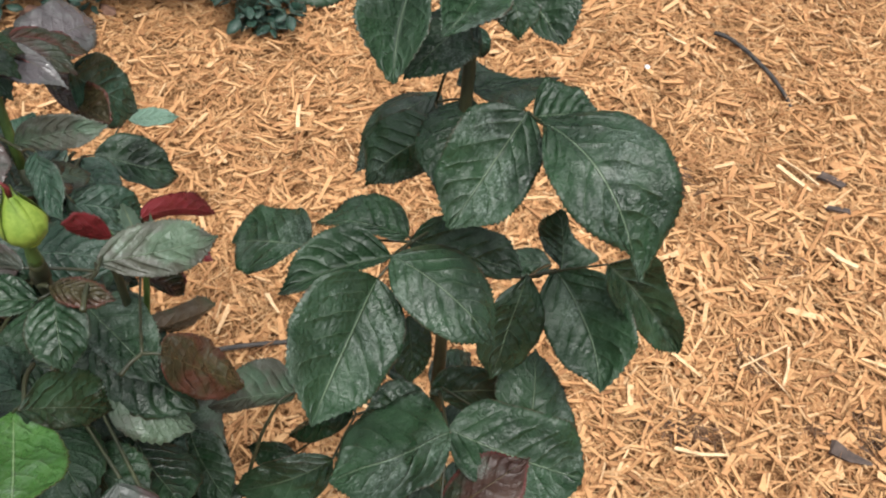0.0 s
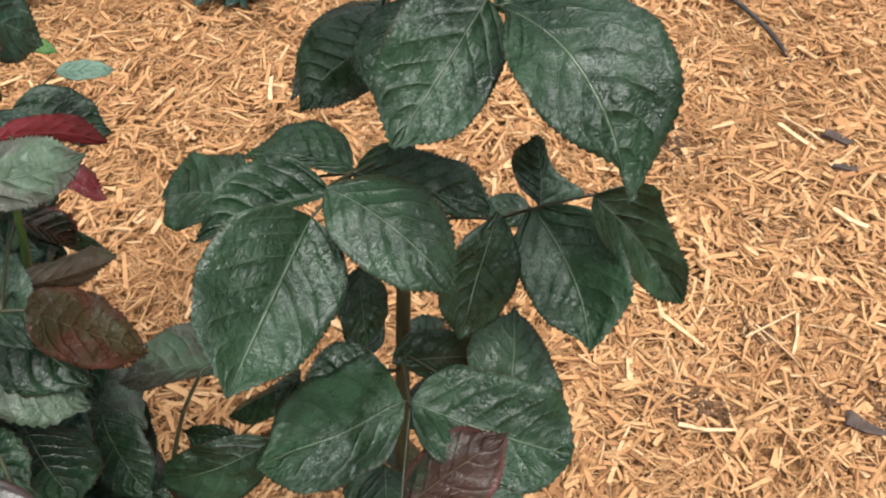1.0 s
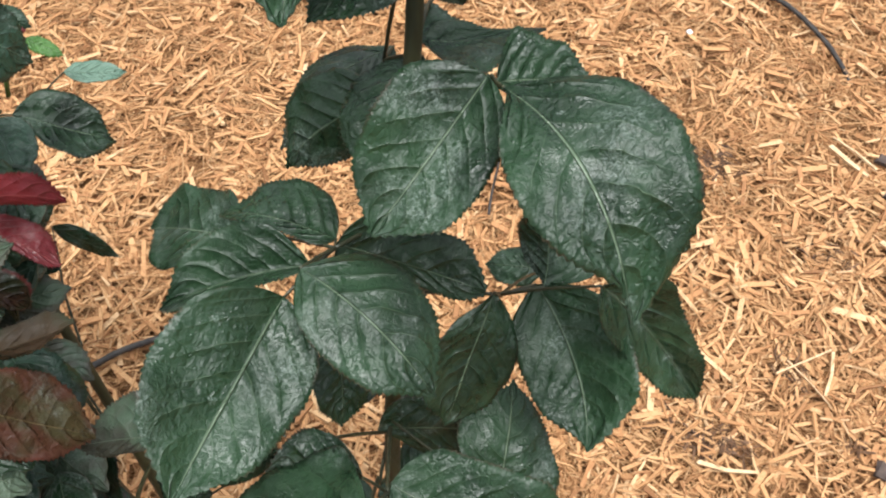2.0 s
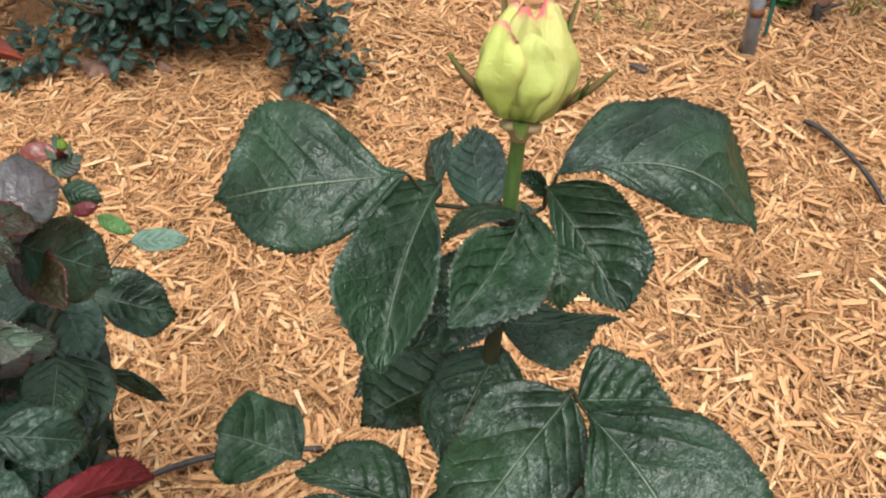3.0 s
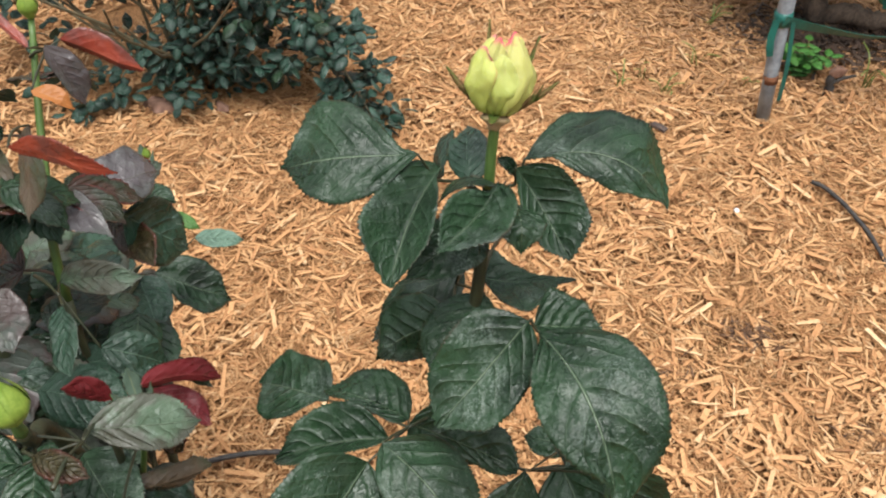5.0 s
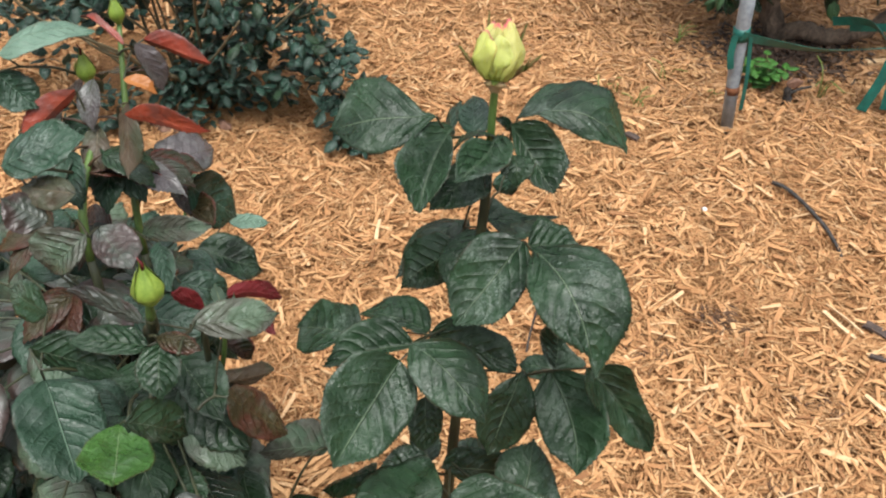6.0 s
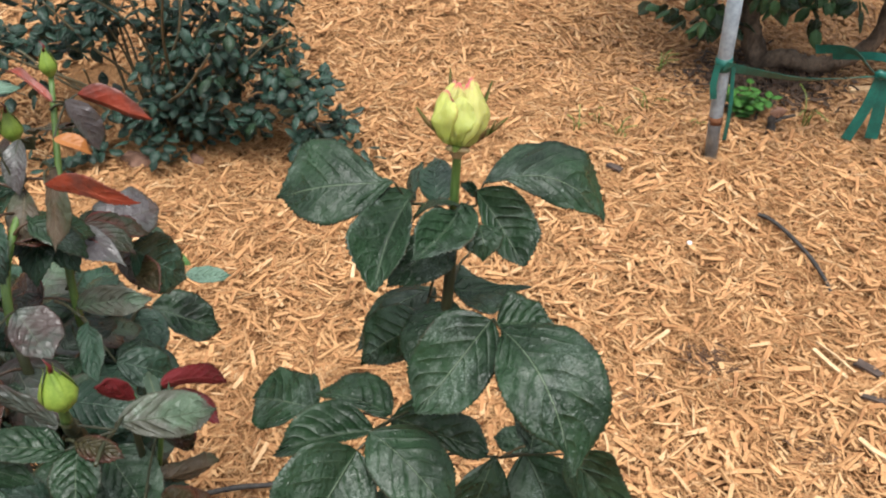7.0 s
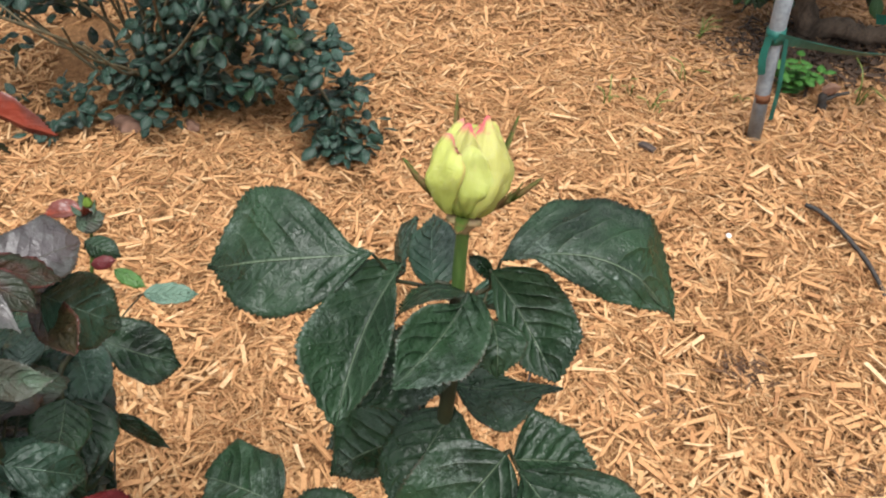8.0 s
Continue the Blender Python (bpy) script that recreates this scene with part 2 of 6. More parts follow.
def tube_data(path, radii, sides=10, knobs=0.0, rng=None):
    """Vertices and faces of a closed tube along a path; radii: start and end, or one for every point."""
    n = len(path)
    if len(radii) == 2:
        radii = [radii[0] + (radii[1] - radii[0]) * i / (n - 1) for i in range(n)]
    verts, faces = [], []
    ref = Vector((0.31, 0.95, 0.05))
    for i, p in enumerate(path):
        t = (path[min(i + 1, n - 1)] - path[max(i - 1, 0)]).normalized()
        a = t.cross(ref).normalized()
        b = t.cross(a)
        for k in range(sides):
            w = 2 * math.pi * k / sides
            r = radii[i] * (1 + (rng.uniform(-knobs, knobs) if knobs and rng else 0))
            verts.append(p + a * (math.cos(w) * r) + b * (math.sin(w) * r))
    for i in range(n - 1):
        for k in range(sides):
            k2 = (k + 1) % sides
            faces.append((i * sides + k, i * sides + k2, (i + 1) * sides + k2, (i + 1) * sides + k))
    faces.append(tuple(range(sides - 1, -1, -1)))
    faces.append(tuple((n - 1) * sides + k for k in range(sides)))
    return verts, faces


def tube(name, path, radii, material, parent, label="", sides=10, knobs=0.0, rng=None, origin=None):
    o = Vector(origin) if origin is not None else parent_origin(parent)
    v, f = tube_data([Vector(p) - o for p in path], radii, sides, knobs, rng)
    return part(name, mesh_from(name, v, f), material, parent, label)


def parent_origin(ob):
    o = Vector((0, 0, 0))
    while ob is not None:
        o += ob.location
        ob = ob.parent
    return o


def side_width(w, s):
    """A leaflet side's width along its midrib, from its widths near the base, in the middle and near the tip."""
    a, b, c = w
    full = a * (s - 0.5) * (s - 0.8) / 0.18 - b * (s - 0.2) * (s - 0.8) / 0.09 + c * (s - 0.2) * (s - 0.5) / 0.18
    full = max(full, 0.12 * max(w))
    if s < 0.22:
        full *= math.sqrt(1 - (1 - s / 0.22) ** 2)
    if s > 0.72:
        full *= max(1 - ((s - 0.72) / 0.28) ** 1.6, 0.0) ** 0.85
    return full


def leaf_data(base, tip, up, halves, sag, edge, wave=0.06, seed=0, rows=60, cols=8, thick=0.0004, teeth=True, quilted=1.0, droop=0.05, bend=None):
    """A serrated leaflet: midrib from base to tip, bowed by sag and to its side by bend; halves: the widths of its two sides, each one
    number or three along it; edge: how high its margins lie over the chord; puffed between its side veins, with two faces and a rim.
    wave ruffles the margin."""
    rng = random.Random(seed)
    B, T, N = Vector(base), Vector(tip), Vector(up).normalized()
    chord = T - B
    length = chord.length
    ax = chord.normalized()
    N = (N - ax * N.dot(ax)).normalized()
    S = ax.cross(N)
    ph = [rng.uniform(0, 6.28) for _ in range(6)]
    side_bend = (rng.uniform(-0.03, 0.03) if bend is None else bend) * length
    veins = rng.uniform(6.0, 7.6)
    sides = [w if isinstance(w, tuple) else (0.86 * w, 0.98 * w, 0.67 * w) for w in halves]
    edges = edge if isinstance(edge, tuple) else (edge, edge)
    nv = 2 * cols + 1
    up_v, uv = [], []
    bite = [[rng.uniform(0.3, 1.5) for _ in range(rows + 1)] for _ in (0, 1)]
    for i in range(rows + 1):
        s = i / rows
        bow = 4 * s * (1 - s)
        mid = B + ax * (length * s) + N * (sag * bow) + S * (side_bend * bow)
        mid = mid - N * (droop * length * max(0, s - 0.72) * 2)
        for j in range(-cols, cols + 1):
            v = j / cols
            a = abs(v)
            k = 0 if v > 0 else 1
            half = max(side_width(sides[k], s), 0.0004)
            shape = half / max(sides[k])
            w = half * v
            fwd = 0.0
            if teeth and a == 1 and 0 < i < rows:
                if i % 2:
                    w *= 1.0 + 0.00055 * bite[k][i] / max(half, 0.002)
                    fwd = 0.0008 * bite[k][i]
                else:
                    w *= 1.0 - 0.00035 * bite[k][i] / max(half, 0.003)
            rise = (edges[k] - sag) * shape * (0.85 * a + 0.15 * a * a)
            phs = s * veins - a * (1.4 + 0.8 * a) + 0.25 * math.sin(5 * s + ph[4] + (2 if v > 0 else 0))
            tooth = phs % 1.0
            fat = min(1, half / 0.012)
            lump = noise.noise((s * 5.0 + ph[0], v * 3.0 + ph[1], ph[2]))
            quilt = (tooth * (1 - tooth) * 4) ** 0.8 * 0.0009 * (0.55 + 0.9 * lump) * quilted * fat * (1 - a ** 3) * min(1, a * 4)
            quilt += 0.0014 * quilted * lump * min(1, a * 3) * fat
            quilt += 0.0006 * noise.noise((s * 14 + ph[3], v * 8, ph[5])) * min(1, a * 4) * fat
            h = rise + quilt
            h += wave * half * a * a * (math.sin(s * 8 + ph[0] + (2.4 if v > 0 else 0)) + 0.45 * math.sin(s * 23 + ph[1]))
            h += 0.05 * half * math.sin(6 * s + ph[2] + 2.0 * v)
            up_v.append(mid + S * w + N * h + ax * (fwd + 0.08 * half * a * a))
            uv.append((s * veins / 8.5, 0.5 + 0.5 * v))
    cnt = len(up_v)
    verts = list(up_v)
    # underside, one thickness lower
    for p in up_v:
        verts.append(p - N * thick)
    faces, ids = [], []
    for i in range(rows):
        for j in range(nv - 1):
            a, b, c, d = i * nv + j, i * nv + j + 1, (i + 1) * nv + j + 1, (i + 1) * nv + j
            faces.append((a, d, c, b))
            ids.append(0)
            faces.append((a + cnt, b + cnt, c + cnt, d + cnt))
            ids.append(1)
    for i in range(rows):
        for j, flip in ((0, True), (nv - 1, False)):
            a, d = i * nv + j, (i + 1) * nv + j
            faces.append((a, a + cnt, d + cnt, d) if flip else (a, d, d + cnt, a + cnt))
            ids.append(0)
    return verts, faces, uv + uv, ids


leaf_count = [0]


def leaflet(parent, base, tip, up, halves, sag=0.004, edge=0.0, kind="green", label="", **kw):
    """One leaflet in world coordinates under a leaf stalk or a bush."""
    leaf_count[0] += 1
    o = parent_origin(parent)
    seed = kw.pop("seed", leaf_count[0])
    v, f, uv, ids = leaf_data(Vector(base) - o, Vector(tip) - o, up, halves, sag, edge, seed=seed, **kw)
    under = UNDER_RED if kind in ("red", "deepred", "orange") else UNDER
    return part("leaflet", mesh_from("leaflet", v, f, uv, True, ids), [LEAF[kind], under], parent, label)


def leaf_stalk(parent, start, junction, bases, material=PETIOLE, radius=0.0008, bow=0.10):
    """A compound leaf's stalk from the cane to its junction, with a short stalk to every leaflet."""
    o = parent_origin(parent)
    verts, faces = [], []

    def add(a, b, r0, r1, lift):
        mid = (Vector(a) + Vector(b)) / 2 + Vector((0, 0, lift * (Vector(b) - Vector(a)).length))
        v, f = tube_data([p - o for p in smooth_path([a, mid, b], 6)], (r0, r1), 7)
        k = len(verts)
        verts.extend(v)
        faces.extend(tuple(i + k for i in q) for q in f)

    add(start, junction, radius * 1.5, radius * 1.1, bow)
    for b in bases:
        if (Vector(b) - Vector(junction)).length > 0.002:
            add(junction, b, radius * 1.0, radius * 0.8, bow * 0.3)
    return part("leaf", mesh_from("leaf", verts, faces), material, parent)


# ---------------------------------------------------------------- ground: orange wood-chip mulch
def lie(x, y):
    """Height of the mulch: gentle humps."""
    return 0.007 * noise.noise((x * 2.2, y * 2.2, 0.3)) + 0.004 * noise.noise((x * 7, y * 7, 2.0)) + 0.0055 * noise.noise((x * 19, y * 19, 5.0))


k = Nodes("mulch_bed", 0.9, spec=0.2)
gp = k.coords("Object")
shred = k.noise(k.mapped(gp, (1, 1, 1)), 130.0, 8.0, 0.65, 1.5)
tone = k.noise(gp, 4.0, 4.0)
gc = k.mix(k.range(shred, 0.32, 0.68), (0.10, 0.045, 0.018), (0.40, 0.21, 0.088))
gc = k.mix(k.range(tone, 0.35, 0.75, 0.0, 0.4), gc, (0.26, 0.120, 0.047))
k.colour(gc)
k.bump(shred, 1.0, 0.010)
MULCH = k.mat


def chip_material(name, per_island):
    k = Nodes(name, 0.75, spec=0.25)
    if per_island:
        r = k.n.new("ShaderNodeNewGeometry").outputs["Random Per Island"]
    else:
        r = k.n.new("ShaderNodeObjectInfo").outputs["Random"]
    gp = k.coords("Object")
    col = k.ramp(r, (0.0, (0.19, 0.088, 0.037)), (0.10, (0.37, 0.185, 0.078)), (0.45, (0.50, 0.275, 0.122)), (0.85, (0.535, 0.320, 0.150)), (1.0, (0.60, 0.41, 0.225)))
    grain = k.noise(gp, 330.0, 4.0, 0.6, 0.6)
    col = k.mix(k.range(grain, 0.35, 0.7, 0.0, 0.45), col, (0.24, 0.11, 0.045))
    damp = k.noise(gp, 3.2, 5.0, 0.6)
    col = k.mix(k.range(damp, 0.52, 0.80, 0.0, 0.35), col, (0.26, 0.115, 0.045))
    k.colour(col)
    k.bump(grain, 0.5, 0.0008)
    return k.mat


CHIP = chip_material("wood_chip", True)
DARK_BITS = plain_material("dark_brown_bits", (0.020, 0.012, 0.008), (0.075, 0.042, 0.024), 45, 0.85, 0.6, 0.001)
DAMP = plain_material("damp_bark_shreds", (0.045, 0.022, 0.011), (0.16, 0.080, 0.036), 40, 0.8, 0.5, 0.001)
SHADED_CHIP = plain_material("shaded_brown_chip", (0.20, 0.100, 0.045), (0.42, 0.235, 0.108), 30, 0.8, 0.5, 0.001)
CHIP_ONE = chip_material("wood_chip_single", False)

# one sheet, fine near the walk and coarse out to the horizon
steps = sorted({round(s * (i / 30) ** 1.0 * 3.0, 4) for i in range(31) for s in (-1, 1)} | {s * v for v in (4, 6, 10, 20, 50, 120, 400) for s in (-1, 1)})
gv = [(x, y + 1.0, lie(x, y + 1.0) - 0.012 if abs(x) < 3.1 and abs(y) < 3.1 else -0.012) for y in steps for x in steps]
gn = len(steps)
gf = [(j * gn + i, j * gn + i + 1, (j + 1) * gn + i + 1, (j + 1) * gn + i) for j in range(gn - 1) for i in range(gn - 1)]
ground = new("ground", mesh_from("ground", gv, gf))
ground.data.materials.append(MULCH)
tagged(ground, "ground covered with fresh orange shredded wood mulch", "mulch ground", kind="structure")


def chip_verts(rng, length, width, thick):
    """Eight corners of a split, tapered sliver of wood."""
    t0, t1 = rng.uniform(0.35, 1.0), rng.uniform(0.15, 0.9)
    bend = rng.uniform(-0.08, 0.08) * length
    out = []
    for sx, tw in ((-0.5, t0), (0.5, t1)):
        skew = rng.uniform(-0.25, 0.25) * width
        for sy, sz in ((-0.5, -0.5), (0.5, -0.5), (0.5, 0.5), (-0.5, 0.5)):
            out.append((sx * length + rng.uniform(-0.1, 0.1) * width * 2, sy * width * tw + skew, sz * thick * (0.5 + 0.5 * tw)))
    mid = [((a[0] + b[0]) / 2, (a[1] + b[1]) / 2 * 1.05 + bend, (a[2] + b[2]) / 2) for a, b in zip(out[:4], out[4:])]
    return out[:4] + mid + out[4:]


CHIP_FACES = [(3, 2, 1, 0)] + [(a + o, b + o, b + o + 4, a + o + 4) for o in (0, 4) for a, b in ((0, 1), (1, 2), (2, 3), (3, 0))] + [(8, 9, 10, 11)]


def chip_size(rng):
    c = rng.random()
    if c < 0.70:      # slivers
        return rng.uniform(0.012, 0.042), rng.uniform(0.0024, 0.0060), rng.uniform(0.001, 0.0028)
    if c < 0.975:
        return rng.uniform(0.020, 0.058), rng.uniform(0.0055, 0.0115), rng.uniform(0.0015, 0.004)
    return rng.uniform(0.050, 0.090), rng.uniform(0.004, 0.0105), rng.uniform(0.002, 0.0045)


def chip_pose(rng, x, y, lift, yaw=None, lean=1.0):
    return pose(x, y, lie(x, y) + lift, rng.gauss(0, 24), rng.gauss(0, 15) * lean, rng.uniform(0, 360) if yaw is None else yaw)


FIBRE_FACES = [(0, 2, 1)] + [(a + o, b + o, b + o + 3, a + o + 3) for o in (0, 3) for a, b in ((0, 1), (1, 2), (2, 0))] + [(6, 7, 8)]


SHORT_FIBRE_FACES = [(0, 2, 1), (3, 4, 5)] + [(a, b, b + 3, a + 3) for a, b in ((0, 1), (1, 2), (2, 0))]
SHORT_CHIP_FACES = [(3, 2, 1, 0), (4, 5, 6, 7)] + [(a, b, b + 4, a + 4) for a, b in ((0, 1), (1, 2), (2, 3), (3, 0))]


def fibre_verts(rng, length, width):
    """Nine corners of a bent, three-sided fibre."""
    out = []
    bx, bz = rng.gauss(0, 0.07) * length, rng.gauss(0, 0.05) * length
    for sx, tw, oy, oz in ((-0.5, rng.uniform(0.25, 0.8), 0, 0), (rng.uniform(-0.15, 0.15), 1.0, bx, bz), (0.5, rng.uniform(0.15, 0.6), 0, 0)):
        for cy, cz in ((-0.5, -0.3), (0.5, -0.3), (0.1, 0.4)):
            out.append((sx * length, oy + cy * width * tw, oz + cz * width * tw))
    return out


def chip_field(name, count, seed, zone, fibres):
    """Torn wood in loose bundles of nearly parallel bits, in every direction."""
    rng = random.Random(seed)
    verts, faces = [], []
    made = 0
    while made < count:
        cx, cy = zone(rng)
        n = rng.choice((2, 3, 5, 8, 12)) if fibres else rng.choice((1, 1, 2, 3, 5))
        yaw, spread = rng.uniform(0, 360), rng.uniform(10, 40)
        size = rng.uniform(0.006, 0.020)
        base = rng.uniform(-0.008, 0.008)
        for _ in range(n):
            x, y = cx + rng.gauss(0, size), cy + rng.gauss(0, size)
            m = chip_pose(rng, x, y, base + rng.uniform(-0.003, 0.003), yaw + rng.gauss(0, spread), 1.0)
            q = len(verts)
            if fibres:
                v, f = fibre_verts(rng, rng.uniform(0.010, 0.050) * rng.choice((0.7, 1.0, 1.0, 1.4)), rng.uniform(0.0008, 0.0026)), FIBRE_FACES
                if rng.random() < 0.7:
                    v, f = v[:3] + v[6:], SHORT_FIBRE_FACES
            else:
                v = chip_verts(rng, *chip_size(rng))
                v, f = v[:4] + v[8:], SHORT_CHIP_FACES
            verts.extend(m @ Vector(p) for p in v)
            faces.extend(tuple(i + q for i in g) for g in f)
        made += n
    ob = part(name, mesh_from(name, verts, faces, smooth=False), CHIP, ground)
    return tagged(ob, "shredded orange wood fibres" if fibres else "shredded orange wood chips lying loose", kind="stuff")


def near_zone(rng):
    while True:
        y = 0.15 + 1.75 * rng.random() ** 1.15
        x = rng.uniform(-1.0, 1.0)
        if abs(x) < 0.45 + 0.42 * y:
            return x, y


def far_zone(rng):
    while True:
        x, y = rng.uniform(-2.1, 1.7), rng.uniform(0.9, 2.9)
        if abs(x) < 0.55 + 0.62 * y and not (abs(x) < 0.43 + 0.40 * y and y < 1.85):
            return x, y


def wide_zone(rng):
    while True:
        x, y = rng.gauss(0.0, 1.5), 1.1 + rng.gauss(0, 1.4)
        if not (abs(x) < 0.45 + 0.60 * y and 0.15 < y < 2.9):
            return x, y


# ---------------------------------------------------------------- the rose in front
main_rose = thing("rose_bush", (0.0, 0.26, 0.0), "upright rose bush with dark green serrated leaves and a yellow-green bud", "rose bush")
cane = [(-0.012, 0.262, -0.02), (-0.008, 0.266, 0.2), (0.004, 0.276, 0.42), (0.011, 0.285, 0.55), (0.018, 0.308, 0.66), (0.0276, 0.343, 0.772), (0.0308, 0.352, 0.836)]
tube("cane", smooth_path(cane, 8), (0.0058, 0.0031), CANE, main_rose, sides=12, knobs=0.03, rng=random.Random(4))
tube("flower_stem", smooth_path([(0.0306, 0.3515, 0.826), (0.0312, 0.3525, 0.852), (0.0325, 0.3546, 0.8745)], 8), (0.0029, 0.0024), STEM, main_rose, "light green flower stem", sides=12)
for i, (h, a) in enumerate(((0.71, 2.4), (0.60, 0.4), (0.50, 3.3))):
    f = (h - 0.42) / (0.772 - 0.42)
    c = Vector((0.004 + 0.0236 * f, 0.276 + 0.067 * f, h))
    d = Vector((math.cos(a), math.sin(a) * 0.6, 0.1))
    tube("thorn", [c + d * 0.004, c + d * 0.0075 - Vector((0, 0, 0.001)), c + d * 0.010 - Vector((0, 0, 0.003))], (0.0022, 0.0002), RED_STALK, main_rose, sides=6)


def petal_material(name, low, high, tip, limit):
    k = Nodes(name, 0.55, spec=0.3)
    uv = k.coords("UV")
    sep = k.n.new("ShaderNodeSeparateXYZ")
    k.put(sep.inputs[0], uv)
    u, v = sep.outputs[0], sep.outputs[1]
    streak = k.noise(k.mapped(uv, (18, 2, 1)), 3.0, 4.0, 0.6)
    blot = k.noise(k.coords(), 160.0, 3.0)
    col = k.mix(v, low, high)
    col = k.mix(k.range(streak, 0.4, 0.7, 0.0, 0.22), col, (0.44, 0.46, 0.13))
    col = k.mix(k.range(blot, 0.45, 0.75, 0.0, 0.18), col, (0.50, 0.47, 0.17))
    lim = k.math("MULTIPLY_ADD", k.noise(k.mapped(k.coords(), (1, 1, 1)), 130.0, 2.0), 0.45, v)
    col = k.mix(k.range(lim, limit - 0.04, limit + 0.10), col, tip)
    edge = k.math("ABSOLUTE", k.math("MULTIPLY_ADD", u, 2.0, -1.0))
    col = k.mix(k.math("MULTIPLY", k.range(edge, 0.90, 1.0), k.range(v, 0.2, 0.75, 0.0, 0.6)), col, (0.40, 0.24, 0.10))
    k.colour(col)
    k.bump(k.math("ADD", k.math("MULTIPLY", streak, 0.5), k.noise(k.coords(), 190.0, 4.0, 0.6, 0.8)), 0.55, 0.0012)
    k.b.inputs["Subsurface Weight"].default_value = 0.18
    k.b.inputs["Subsurface Radius"].default_value = (0.004, 0.004, 0.001)
    k.b.inputs["Subsurface Scale"].default_value = 0.5
    return k.mat


PETAL = petal_material("petal_yellow_green", (0.265, 0.310, 0.055), (0.395, 0.415, 0.110), (0.47, 0.15, 0.13), 1.15)
PETAL_LOW = petal_material("petal_outer_green", (0.250, 0.300, 0.050), (0.370, 0.390, 0.115), (0.37, 0.36, 0.12), 1.16)
PETAL_IN = petal_material("petal_inner_pink", (0.30, 0.32, 0.075), (0.39, 0.36, 0.12), (0.48, 0.085, 0.10), 1.10)
SEPAL = plain_material("sepal_green_brown", (0.045, 0.090, 0.014), (0.135, 0.075, 0.034), 130, 0.7, 0.3, 0.0004, spec=0.15)
COLLAR = plain_material("calyx_brown_green", (0.25, 0.20, 0.085), (0.36, 0.25, 0.14), 200, 0.6, 0.3, 0.0004)
YOUNG = plain_material("bud_green", (0.12, 0.20, 0.025), (0.22, 0.31, 0.05), 120, 0.42, 0.2, 0.0004)


def bud_profile(s, r):
    """Radius along a plump bud's height."""
    if s < 0.40:
        return r * max(0.34, (1 - (1 - s / 0.40) ** 2.1) ** 0.52)
    return r * (1 - 0.78 * ((s - 0.40) / 0.60) ** 2.0)


def petal_data(m, r, height, az, span, out, low, tall, flare, seed):
    """One petal wrapped round the bud: az its middle, span its width in degrees; its margin rolls outwards at the top."""
    rng = random.Random(seed)
    nu, nv = 16, 18
    verts, uv = [], []
    crease = rng.uniform(-0.4, 0.4)
    for i in range(nv + 1):
        v = i / nv
        for j in range(nu + 1):
            e = 2 * j / nu - 1
            wid = span * (0.55 + 0.45 * math.sin(min(1, v * 1.5) * math.pi / 2)) * (1 - 0.30 * max(0, v - 0.7) / 0.3)
            a = radians(az + wid * e / 2)
            s = low + (tall - low) * v * (1 - 0.19 * e * e * v)
            rad = bud_profile(min(s, 1), r) + out + 0.0006 * e + 0.0004 * math.sin(4 * e + 5 * v + seed)
            rad += 0.0012 * math.exp(-((e - crease) / 0.18) ** 2) * math.sin(math.pi * v)
            rad += flare * max(0, v - 0.82) / 0.18 * (0.4 + 0.6 * (1 - e * e))
            rad += 0.0028 * noise.noise((e * 1.6, v * 2.6, seed * 3.1)) + 0.0012 * noise.noise((e * 5, v * 6, seed * 1.7))
            rad -= 0.0009 * abs(e) ** 5
            z = s * height - 0.6 * flare * (max(0, v - 0.90) / 0.10) ** 2
            verts.append(m @ Vector((rad * math.cos(a), rad * math.sin(a), z)))
            uv.append((j / nu, v))
    cnt = len(verts)
    axis0, axis1 = m @ Vector((0, 0, 0)), m @ Vector((0, 0, height))
    ax = (axis1 - axis0).normalized()
    for p in list(verts):
        rel = p - axis0
        inward = rel - ax * rel.dot(ax)
        verts.append(p - inward.normalized() * 0.0005)
    faces = []
    w = nu + 1
    for i in range(nv):
        for j in range(nu):
            a, b, c, d = i * w + j, i * w + j + 1, (i + 1) * w + j + 1, (i + 1) * w + j
            faces += [(a, b, c, d), (a + cnt, d + cnt, c + cnt, b + cnt)]
    for j in range(nu):
        a = nv * w + j
        faces.append((a, a + 1, a + 1 + cnt, a + cnt))
    for i in range(nv):
        for j, fl in ((0, 1), (nu, 0)):
            a, d = i * w + j, (i + 1) * w + j
            faces.append((a, d, d + cnt, a + cnt) if fl else (a, a + cnt, d + cnt, d))
    return verts, faces, uv + uv


